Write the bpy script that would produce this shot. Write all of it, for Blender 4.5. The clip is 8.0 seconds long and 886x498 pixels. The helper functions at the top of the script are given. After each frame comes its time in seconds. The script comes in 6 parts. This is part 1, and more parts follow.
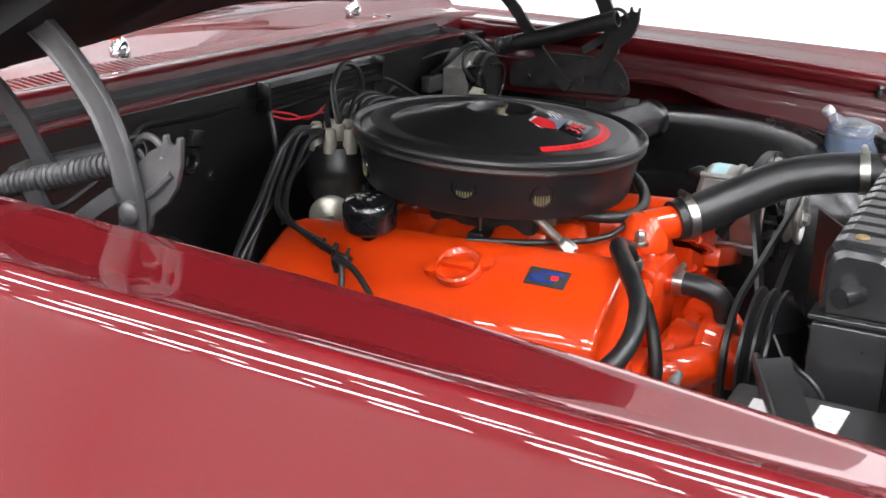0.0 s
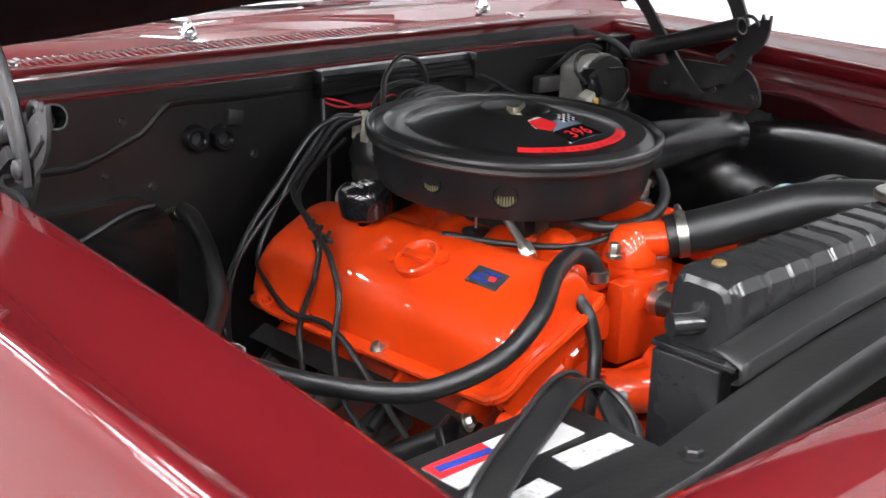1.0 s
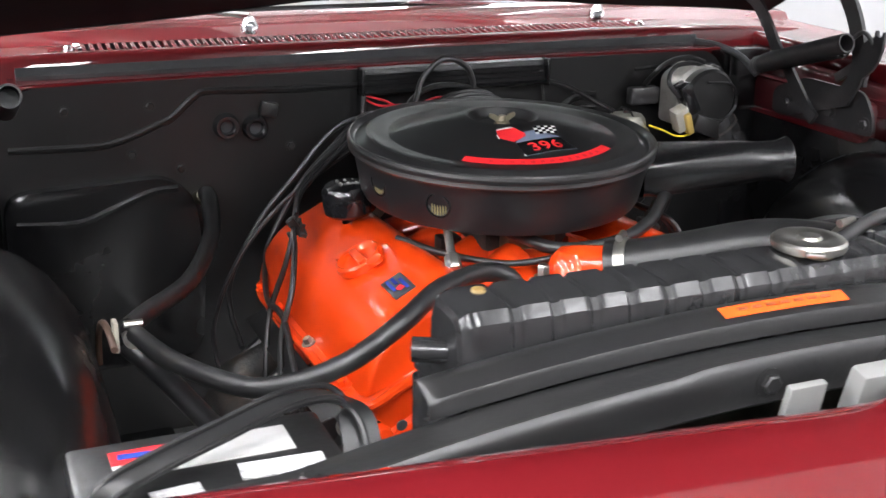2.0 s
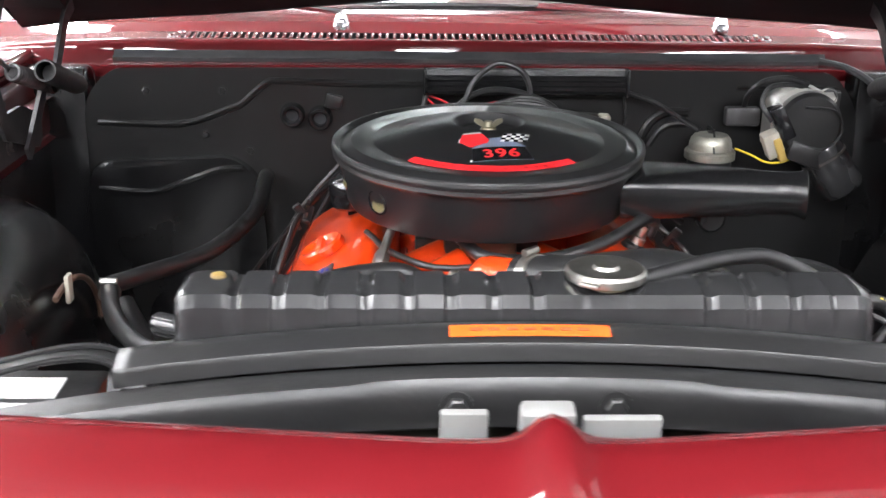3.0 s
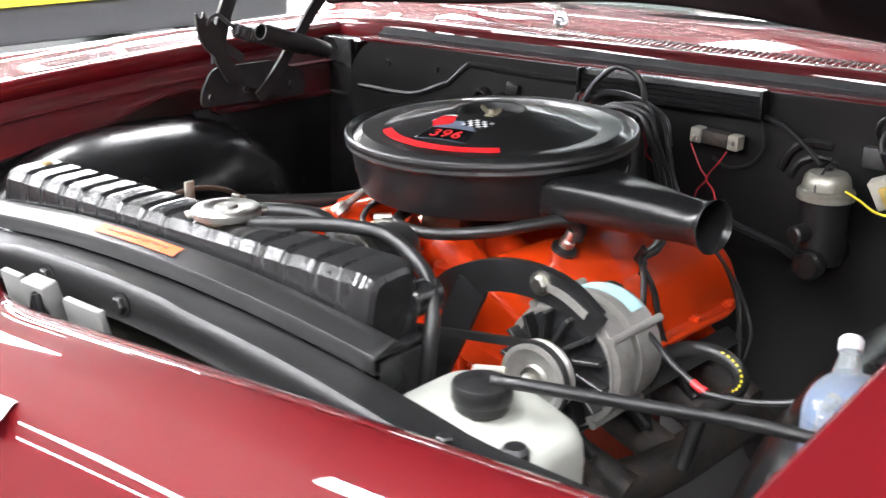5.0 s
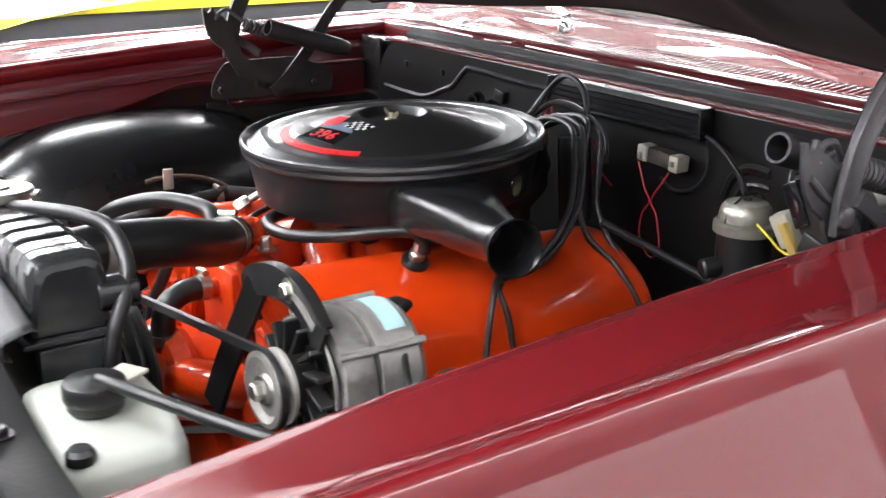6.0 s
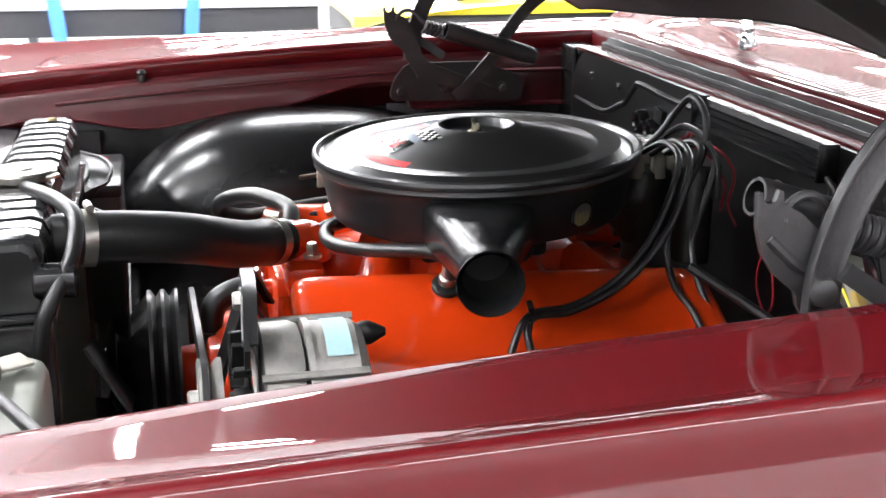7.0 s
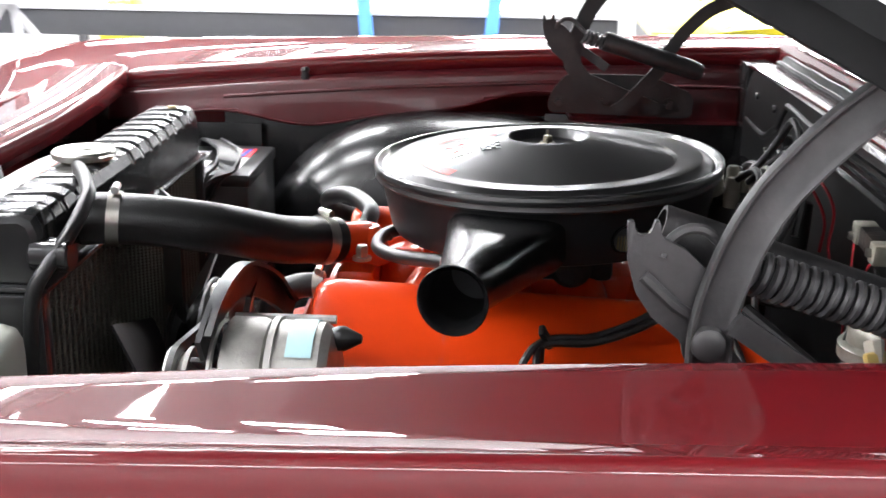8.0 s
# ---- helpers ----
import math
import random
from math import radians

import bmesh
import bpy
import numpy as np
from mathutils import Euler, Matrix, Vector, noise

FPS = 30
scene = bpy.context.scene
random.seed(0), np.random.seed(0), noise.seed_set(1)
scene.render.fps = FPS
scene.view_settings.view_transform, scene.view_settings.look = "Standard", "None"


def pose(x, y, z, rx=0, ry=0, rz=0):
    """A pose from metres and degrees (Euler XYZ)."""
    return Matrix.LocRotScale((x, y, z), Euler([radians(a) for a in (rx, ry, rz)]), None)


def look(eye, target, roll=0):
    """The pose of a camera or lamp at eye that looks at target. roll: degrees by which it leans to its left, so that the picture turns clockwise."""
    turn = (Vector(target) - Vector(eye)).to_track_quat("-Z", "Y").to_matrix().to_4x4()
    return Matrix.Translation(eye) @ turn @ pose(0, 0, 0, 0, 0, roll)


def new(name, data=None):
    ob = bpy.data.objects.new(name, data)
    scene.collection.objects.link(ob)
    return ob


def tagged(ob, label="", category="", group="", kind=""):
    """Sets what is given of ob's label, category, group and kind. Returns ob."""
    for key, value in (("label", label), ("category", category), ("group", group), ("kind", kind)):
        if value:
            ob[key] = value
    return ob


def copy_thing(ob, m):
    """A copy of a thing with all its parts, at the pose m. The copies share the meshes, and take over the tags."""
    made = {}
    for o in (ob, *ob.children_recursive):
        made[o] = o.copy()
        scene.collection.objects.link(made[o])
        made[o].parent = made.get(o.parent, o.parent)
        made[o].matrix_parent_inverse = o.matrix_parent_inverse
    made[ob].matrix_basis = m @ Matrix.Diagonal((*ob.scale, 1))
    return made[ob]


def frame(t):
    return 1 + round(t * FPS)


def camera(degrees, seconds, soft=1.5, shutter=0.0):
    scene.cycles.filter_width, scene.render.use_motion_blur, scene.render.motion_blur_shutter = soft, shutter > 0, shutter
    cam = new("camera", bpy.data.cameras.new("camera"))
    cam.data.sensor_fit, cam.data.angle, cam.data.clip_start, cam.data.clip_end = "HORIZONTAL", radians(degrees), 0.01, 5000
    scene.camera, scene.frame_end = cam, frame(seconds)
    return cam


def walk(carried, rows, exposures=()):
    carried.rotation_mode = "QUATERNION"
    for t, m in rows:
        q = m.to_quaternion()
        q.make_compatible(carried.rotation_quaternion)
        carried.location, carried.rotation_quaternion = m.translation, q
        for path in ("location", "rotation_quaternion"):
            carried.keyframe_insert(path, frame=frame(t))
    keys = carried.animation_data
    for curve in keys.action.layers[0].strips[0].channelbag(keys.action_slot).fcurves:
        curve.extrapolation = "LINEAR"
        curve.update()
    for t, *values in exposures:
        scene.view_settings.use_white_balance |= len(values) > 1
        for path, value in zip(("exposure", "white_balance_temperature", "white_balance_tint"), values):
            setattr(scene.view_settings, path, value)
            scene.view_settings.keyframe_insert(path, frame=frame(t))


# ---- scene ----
cam = camera(41.66, 8.0, shutter=0.3)
PATH = [
    (0, (-1.4393, -0.6550, 1.2853), (0.2108, 0.1894, 0.6800), 1.72),
    (0.5, (-1.3083, -0.8923, 1.2850), (0.1631, 0.2332, 0.6760), 1.53),
    (1, (-1.1311, -1.0848, 1.2886), (0.1270, 0.2727, 0.6748), 1.39),
    (1.5, (-0.9110, -1.2411, 1.2939), (0.0662, 0.3295, 0.6769), 1.20),
    (1.7, (-0.8090, -1.2898, 1.2943), (0.0737, 0.3358, 0.6773), 0.99),
    (2.8, (-0.2172, -1.4782, 1.3061), (-0.0397, 0.3587, 0.6761), 0.78),
    (3, (-0.0982, -1.4851, 1.2986), (-0.0471, 0.3629, 0.6781), 0.67),
    (3.5, (0.2071, -1.5012, 1.2966), (-0.0234, 0.3341, 0.6793), 0.59),
    (4, (0.4860, -1.4829, 1.2945), (-0.1255, 0.2635, 0.6791), 0.69),
    (4.2, (0.5824, -1.4528, 1.2908), (-0.1727, 0.2378, 0.6792), 0.88),
    (5.3, (1.0930, -1.1438, 1.2817), (-0.2227, 0.1667, 0.6865), 0.34),
    (5.5, (1.1645, -1.0541, 1.2805), (-0.2224, 0.1807, 0.6854), 0.42),
    (6, (1.3056, -0.8079, 1.2735), (-0.2297, 0.2383, 0.6813), 0.41),
    (6.5, (1.3634, -0.5895, 1.2663), (-0.3232, 0.1927, 0.6781), 0.54),
    (7, (1.3686, -0.3857, 1.2587), (-0.4361, 0.0669, 0.6750), 0.49),
    (7.5, (1.3612, -0.2199, 1.2497), (-0.4890, -0.0042, 0.6727), 0.50),
    (8, (1.3456, -0.0593, 1.2424), (-0.5183, -0.1464, 0.6760), 0.90),
]
walk(cam, [(t, look(eye, target, roll)) for t, eye, target, roll in PATH], [(0, -0.12), (1.5, 0.0), (3.0, 0.58), (4.5, 0.6), (6.0, 0.45), (8.0, 0.4)])

# ---- light ----
world = bpy.data.worlds.new("world")
scene.world = world
world.use_nodes = True
world.node_tree.nodes["Background"].inputs[0].default_value = (0.95, 0.97, 1.0, 1)
world.node_tree.nodes["Background"].inputs[1].default_value = 0.35
LAMP = 66.0


# ---- materials ----
def material(name, color, rough=0.5, metal=0.0, coat=0.0, var=0.0, scale=30.0, bump=0.0, bump_scale=200.0, dirt=None,
             dirt_amount=0.5, dirt_scale=6.0, spec=0.5, coat_rough=0.04, rough_var=0.0, emit=0.0):
    m = bpy.data.materials.new(name)
    m.use_nodes = True
    nt = m.node_tree
    p = nt.nodes["Principled BSDF"]
    n = lambda kind: nt.nodes.new(kind)
    link = nt.links.new
    p.inputs["Roughness"].default_value = rough
    p.inputs["Metallic"].default_value = metal
    p.inputs["Coat Weight"].default_value = coat
    p.inputs["Coat Roughness"].default_value = coat_rough
    p.inputs["Specular IOR Level"].default_value = spec
    if emit:
        p.inputs["Emission Color"].default_value = (*color, 1)
        p.inputs["Emission Strength"].default_value = emit
    co = n("ShaderNodeTexCoord")
    if var or dirt or rough_var:
        fine = n("ShaderNodeTexNoise")
        fine.inputs["Scale"].default_value, fine.inputs["Detail"].default_value = scale, 5
        link(co.outputs["Object"], fine.inputs["Vector"])
        mix = n("ShaderNodeMix")
        mix.data_type = "RGBA"
        mix.inputs[6].default_value = (*[c * (1 - var) for c in color], 1)
        mix.inputs[7].default_value = (*[min(1, c * (1 + var)) for c in color], 1)
        link(fine.outputs["Fac"], mix.inputs[0])
        out = mix.outputs[2]
        if dirt:
            big = n("ShaderNodeTexNoise")
            big.inputs["Scale"].default_value, big.inputs["Detail"].default_value = dirt_scale, 8
            big.inputs["Roughness"].default_value = 0.65
            link(co.outputs["Object"], big.inputs["Vector"])
            ramp = n("ShaderNodeMapRange")
            ramp.inputs[1].default_value, ramp.inputs[2].default_value = 0.45, 0.72
            ramp.inputs[4].default_value = dirt_amount
            link(big.outputs["Fac"], ramp.inputs[0])
            m2 = n("ShaderNodeMix")
            m2.data_type = "RGBA"
            m2.inputs[7].default_value = (*dirt, 1)
            link(ramp.outputs[0], m2.inputs[0])
            link(out, m2.inputs[6])
            out = m2.outputs[2]
        link(out, p.inputs["Base Color"])
        if rough_var:
            rr = n("ShaderNodeMapRange")
            rr.inputs[3].default_value, rr.inputs[4].default_value = rough - rough_var, rough + rough_var
            rn = n("ShaderNodeTexNoise")
            rn.inputs["Scale"].default_value, rn.inputs["Detail"].default_value = scale * 0.4, 6
            link(co.outputs["Object"], rn.inputs["Vector"])
            link(rn.outputs["Fac"], rr.inputs[0])
            link(rr.outputs[0], p.inputs["Roughness"])
    else:
        p.inputs["Base Color"].default_value = (*color, 1)
    if bump:
        bn = n("ShaderNodeTexNoise")
        bn.inputs["Scale"].default_value, bn.inputs["Detail"].default_value = bump_scale, 4
        link(co.outputs["Object"], bn.inputs["Vector"])
        b = n("ShaderNodeBump")
        b.inputs["Strength"].default_value, b.inputs["Distance"].default_value = bump, 0.002
        link(bn.outputs["Fac"], b.inputs["Height"])
        link(b.outputs["Normal"], p.inputs["Normal"])
    return m


RED = material("red_paint", (0.098, 0.0040, 0.0064), 0.5, coat=1.0, var=0.08, scale=900, coat_rough=0.015, spec=0.08)
RED_DULL = material("red_apron", (0.07, 0.005, 0.008), 0.35, coat=0.5, var=0.25, scale=40, dirt=(0.05, 0.02, 0.02), bump=0.1, bump_scale=60)
ORANGE = material("orange_enamel", (0.66, 0.047, 0.004), 0.40, coat=0.9, var=0.08, scale=25, coat_rough=0.02, bump=0.05, bump_scale=60, spec=0.15)
ORANGE_CAST = material("orange_casting", (0.60, 0.042, 0.004), 0.4, coat=0.7, var=0.15, scale=30, dirt=(0.22, 0.02, 0.005), dirt_amount=0.35,
                       dirt_scale=14, bump=0.45, bump_scale=110, coat_rough=0.07, spec=0.15)
SATIN = material("satin_black", (0.009, 0.009, 0.0096), 0.24, var=0.2, scale=20, bump=0.06, bump_scale=900, rough_var=0.05)
LID = material("lid_black", (0.010, 0.010, 0.0105), 0.36, coat=0.4, coat_rough=0.08, var=0.2, scale=20, bump=0.02, bump_scale=900, rough_var=0.02, spec=0.9)
BOWL = material("bowl_black", (0.011, 0.011, 0.012), 0.38, spec=0.3, var=0.2, scale=20, bump=0.06, bump_scale=900, rough_var=0.05)
BLACK = material("black_paint", (0.011, 0.011, 0.0115), 0.35, var=0.3, scale=25, dirt=(0.02, 0.019, 0.018), dirt_amount=0.4, bump=0.12, bump_scale=160, rough_var=0.1)
BAY = material("bay_black", (0.005, 0.005, 0.0055), 0.25, var=0.3, scale=14, dirt=(0.011, 0.0105, 0.010), dirt_amount=0.6, bump=0.15, bump_scale=70, rough_var=0.12)
GLOSS = material("gloss_black", (0.008, 0.008, 0.009), 0.14, coat=0.5, var=0.2, scale=40)
TANK = material("radiator_black", (0.016, 0.016, 0.0168), 0.17, var=0.3, scale=40, dirt=(0.03, 0.03, 0.0295), dirt_amount=0.2, dirt_scale=18, bump=0.1, bump_scale=120, rough_var=0.07)
RUBBER = material("black_rubber", (0.010, 0.010, 0.0105), 0.36, var=0.25, scale=60, dirt=(0.03, 0.029, 0.027), dirt_amount=0.3, dirt_scale=20, bump=0.15, bump_scale=500)
WIRE = material("cable_black", (0.010, 0.010, 0.011), 0.38, var=0.3, scale=80, dirt=(0.05, 0.047, 0.044), dirt_amount=0.4, dirt_scale=60)
SEAL = material("rubber_seal", (0.03, 0.031, 0.033), 0.55, var=0.25, scale=50, dirt=(0.10, 0.10, 0.10), dirt_amount=0.4, dirt_scale=12)
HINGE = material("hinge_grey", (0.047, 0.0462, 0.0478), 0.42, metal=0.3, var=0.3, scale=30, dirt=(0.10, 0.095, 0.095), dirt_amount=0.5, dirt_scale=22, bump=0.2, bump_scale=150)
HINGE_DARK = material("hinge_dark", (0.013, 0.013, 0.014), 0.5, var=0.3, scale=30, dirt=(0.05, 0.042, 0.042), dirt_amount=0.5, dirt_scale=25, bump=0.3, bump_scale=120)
CHROME = material("chrome", (0.85, 0.85, 0.86), 0.08, metal=1.0, var=0.05, scale=60)
CADMIUM = material("dull_cadmium", (0.34, 0.33, 0.285), 0.36, metal=0.6, var=0.2, scale=50, dirt=(0.13, 0.115, 0.09), dirt_amount=0.6, dirt_scale=30, bump=0.1, bump_scale=200)
EMBLEM = material("emblem_silver", (0.74, 0.74, 0.74), 0.38, metal=0.55, var=0.04, scale=60)
ZINC = material("zinc", (0.55, 0.54, 0.50), 0.32, metal=1.0, var=0.15, scale=60, dirt=(0.28, 0.25, 0.2), dirt_amount=0.5, dirt_scale=50)
ALU = material("cast_aluminium", (0.40, 0.39, 0.365), 0.42, metal=0.6, var=0.15, scale=60, dirt=(0.17, 0.16, 0.15), dirt_amount=0.6, dirt_scale=25, bump=0.2, bump_scale=250)
BRASS = material("brass", (0.30, 0.27, 0.20), 0.4, metal=1.0, var=0.2, scale=60)
IRON = material("exhaust_iron", (0.03, 0.029, 0.028), 0.6, metal=0.4, var=0.3, scale=60, dirt=(0.11, 0.07, 0.05), dirt_amount=0.6, dirt_scale=25, bump=0.5, bump_scale=200)
WHITE_P = material("milky_plastic", (0.35, 0.362, 0.325), 0.4, var=0.06, scale=15, dirt=(0.29, 0.305, 0.27), dirt_amount=0.35, dirt_scale=9)
WHITE_P.node_tree.nodes["Principled BSDF"].inputs["Subsurface Weight"].default_value = 0.3
WHITE_P.node_tree.nodes["Principled BSDF"].inputs["Subsurface Radius"].default_value = (0.02, 0.02, 0.018)
GALV = material("galvanised", (0.19, 0.19, 0.185), 0.55, metal=0.2, var=0.12, scale=40, dirt=(0.19, 0.185, 0.18), dirt_amount=0.5, dirt_scale=25)
IVORY = material("ivory_plastic", (0.36, 0.345, 0.30), 0.5, var=0.15, scale=50, dirt=(0.25, 0.2, 0.13), dirt_amount=0.6, dirt_scale=30)
BEIGE = material("distributor_beige", (0.30, 0.28, 0.23), 0.45, var=0.2, scale=60)
WHITE = material("white_label", (0.55, 0.55, 0.54), 0.45, var=0.05, scale=80, dirt=(0.35, 0.35, 0.35), dirt_amount=0.3, dirt_scale=70)
WORN = material("worn_label", (0.55, 0.55, 0.55), 0.5, var=0.3, scale=150, dirt=(0.05, 0.05, 0.05), dirt_amount=0.9, dirt_scale=120)
RED_L = material("red_label", (0.62, 0.02, 0.025), 0.4, var=0.08, scale=60)
RED_D = material("dark_red_print", (0.36, 0.012, 0.015), 0.4, var=0.1, scale=60)
BLUE_L = material("blue_label", (0.018, 0.045, 0.26), 0.5, var=0.1, scale=60, spec=0.15)
GREY_BLUE = material("grey_blue_label", (0.13, 0.16, 0.22), 0.4, var=0.1, scale=60)
ORANGE_L = material("orange_label", (0.75, 0.085, 0.008), 0.45, var=0.06, scale=60)
PALE_BLUE = material("pale_blue_tape", (0.36, 0.55, 0.58), 0.5, var=0.1, scale=60)
WIRE_RED = material("red_wire", (0.42, 0.015, 0.025), 0.45, var=0.15, scale=90)
WIRE_YEL = material("yellow_wire", (0.65, 0.52, 0.03), 0.45, var=0.15, scale=90)
BRONZE = material("rusty_brown", (0.05, 0.026, 0.016), 0.6, var=0.4, scale=40)
MESH_F = material("filter_paper", (0.13, 0.115, 0.05), 0.8, var=0.3, scale=160)
CORE = material("radiator_core", (0.075, 0.075, 0.06), 0.55, metal=0.3, var=0.3, scale=150)
FIREWALL = material("firewall_black", (0.0032, 0.0032, 0.0036), 0.42, var=0.3, scale=14, dirt=(0.007, 0.0068, 0.0068), dirt_amount=0.5, bump=0.06, bump_scale=90, rough_var=0.06, spec=0.5)
FLOOR = material("epoxy_floor", (0.24, 0.238, 0.236), 0.32, var=0.06, scale=8, dirt=(0.19, 0.188, 0.186), dirt_amount=0.4, dirt_scale=0.8, rough_var=0.03)
WALL = material("white_wall", (0.84, 0.84, 0.84), 0.7, var=0.02, scale=4)
HOOD_IN = material("hood_black", (0.006, 0.006, 0.0065), 0.55, var=0.3, scale=14, spec=0.2, bump=0.1, bump_scale=90)
CEIL = material("ceiling_paint", (0.12, 0.12, 0.125), 0.8, var=0.05, scale=3)
WALL_W = material("pale_wall", (0.34, 0.34, 0.345), 0.7, var=0.04, scale=3)
WALL_E = material("mid_grey_wall", (0.20, 0.20, 0.204), 0.7, var=0.04, scale=3)
WALL_G = material("grey_wall", (0.08, 0.08, 0.083), 0.7, var=0.05, scale=2)
# glow of the added fill lamps along the east wall
WASH = material("wall_fill_diffuser", (0.965, 0.97, 1.0), 0.5, emit=50.0)
TUBE = material("lamp_diffuser", (0.965, 0.97, 1.0), 0.5, emit=LAMP)
LAMP_LOW = material("low_lamp", (1.0, 0.96, 0.86), 0.5, emit=16.0)
HOUSING = material("lamp_housing", (0.7, 0.7, 0.7), 0.4, var=0.03)
YELLOW = material("yellow_paint", (0.80, 0.66, 0.02), 0.3, coat=0.7, var=0.05, scale=20)
BLUE_T = material("blue_paint", (0.06, 0.22, 0.62), 0.5, var=0.06, scale=20)
GREY_P = material("grey_paint", (0.42, 0.42, 0.43), 0.4, var=0.06, scale=20)
# dark paint, also used for discs that stand in for shaded openings
DARK_P = material("dark_paint_and_shade", (0.035, 0.036, 0.04), 0.4, var=0.15, scale=20)
ENAMEL = material("dark_enamel", (0.014, 0.014, 0.016), 0.7, var=0.15, scale=60, spec=0.08)
TYRE = material("tyre_rubber", (0.02, 0.02, 0.02), 0.7, var=0.2, scale=40)
GLASS = bpy.data.materials.new("windscreen_glass")
GLASS.use_nodes = True
_g = GLASS.node_tree.nodes["Principled BSDF"]
_g.inputs["Base Color"].default_value = (0.75, 0.85, 0.82, 1)
_g.inputs["Transmission Weight"].default_value = 0.9
_g.inputs["Roughness"].default_value = 0.03


def clear(name, color, weight, rough):
    m = bpy.data.materials.new(name)
    m.use_nodes = True
    p = m.node_tree.nodes["Principled BSDF"]
    p.inputs["Base Color"].default_value = (*color, 1)
    p.inputs["Transmission Weight"].default_value = weight
    p.inputs["Roughness"].default_value = rough
    p.inputs["IOR"].default_value = 1.35
    return m


CLEAR = clear("clear_plastic", (0.80, 0.86, 0.90), 0.85, 0.08)
BLUE_F = clear("blue_fluid", (0.05, 0.16, 0.42), 0.35, 0.1)


# ---- mesh helpers ----
def thing(name, label, category, at=(0, 0, 0), group="", kind=""):
    ob = new(name)
    ob.location = at
    ob.empty_display_size = 0.02
    return tagged(ob, label, category, group, kind)


def part(name, bm, mat, parent=None, label="", smooth=35.0):
    me = bpy.data.meshes.new(name)
    bmesh.ops.recalc_face_normals(bm, faces=bm.faces)
    bm.to_mesh(me)
    bm.free()
    for m in mat if isinstance(mat, (list, tuple)) else (mat,):
        me.materials.append(m)
    me.polygons.foreach_set("use_smooth", [True] * len(me.polygons))
    me.set_sharp_from_angle(angle=radians(smooth))
    ob = new(name, me)
    if parent:
        ob.parent = parent
        base = Vector(parent.location)
        up = parent.parent
        while up:
            base += Vector(up.location)
            up = up.parent
        me.transform(Matrix.Translation(-base))
    if label:
        tagged(ob, label)
    return ob


def box(center, size, bevel=0.0, rot=(0, 0, 0), segments=2, bm=None):
    own = bmesh.new()
    bmesh.ops.create_cube(own, size=1)
    bmesh.ops.scale(own, vec=size, verts=own.verts)
    if bevel:
        bmesh.ops.bevel(own, geom=list(own.edges), offset=bevel, segments=segments, profile=0.5, affect="EDGES")
    bmesh.ops.transform(own, matrix=pose(*center, *rot), verts=own.verts)
    return join(bm, own)


def join(bm, own):
    if bm is None:
        return own
    me = bpy.data.meshes.new("tmp")
    own.to_mesh(me)
    own.free()
    bm.from_mesh(me)
    bpy.data.meshes.remove(me)
    return bm


def grid_mesh(rows, closed_u=False, closed_v=False, cap=False, bm=None):
    """rows: lists of points; quads between them."""
    own = bmesh.new()
    vs = [[own.verts.new(p) for p in r] for r in rows]
    nu, nv = len(vs), len(vs[0])
    for i in range(nu if closed_u else nu - 1):
        for j in range(nv if closed_v else nv - 1):
            a, b, c, d = vs[i][j], vs[i][(j + 1) % nv], vs[(i + 1) % nu][(j + 1) % nv], vs[(i + 1) % nu][j]
            own.faces.new((a, b, c, d))
    if cap:
        own.faces.new(vs[0])
        own.faces.new(vs[-1][::-1])
    return join(bm, own)


def lathe(profile, m=Matrix(), n=48, bm=None, cap=True):
    """profile: (radius, height) pairs turned about the z axis, then placed by m."""
    own = bmesh.new()
    rings = []
    for r, h in profile:
        if r < 1e-6:
            rings.append([own.verts.new((0, 0, h))])
        else:
            rings.append([own.verts.new((r * math.cos(2 * math.pi * k / n), r * math.sin(2 * math.pi * k / n), h)) for k in range(n)])
    for a, b in zip(rings, rings[1:]):
        for k in range(n):
            q = [a[k % len(a)], a[(k + 1) % len(a)], b[(k + 1) % len(b)], b[k % len(b)]]
            q = [v for i, v in enumerate(q) if v not in q[:i]]
            if len(q) > 2:
                own.faces.new(q)
    if cap:
        for ring in (rings[0], rings[-1]):
            if len(ring) > 2:
                own.faces.new(ring)
    bmesh.ops.transform(own, matrix=m, verts=own.verts)
    return join(bm, own)


def aim(start, end):
    """A pose at start whose z axis points to end."""
    d = Vector(end) - Vector(start)
    return Matrix.Translation(start) @ d.to_track_quat("Z", "Y").to_matrix().to_4x4()


def rod(start, end, r, bm=None, n=16, r2=None, bevel=0.0):
    length = (Vector(end) - Vector(start)).length
    r2 = r if r2 is None else r2
    if bevel:
        prof = [(r - bevel, 0), (r, bevel), (r2, length - bevel), (r2 - bevel, length)]
    else:
        prof = [(r, 0), (r2, length)]
    return lathe(prof, aim(start, end), n, bm)


def spline(points, steps=8):
    pts = [Vector(p) for p in points]
    if len(pts) < 3:
        return pts
    ext = [pts[0] * 2 - pts[1]] + pts + [pts[-1] * 2 - pts[-2]]
    out = []
    for i in range(1, len(ext) - 2):
        p0, p1, p2, p3 = ext[i - 1 : i + 3]
        for k in range(steps):
            t = k / steps
            out.append(0.5 * (2 * p1 + (p2 - p0) * t + (2 * p0 - 5 * p1 + 4 * p2 - p3) * t * t + (3 * p1 - p0 - 3 * p2 + p3) * t ** 3))
    return out + [pts[-1]]


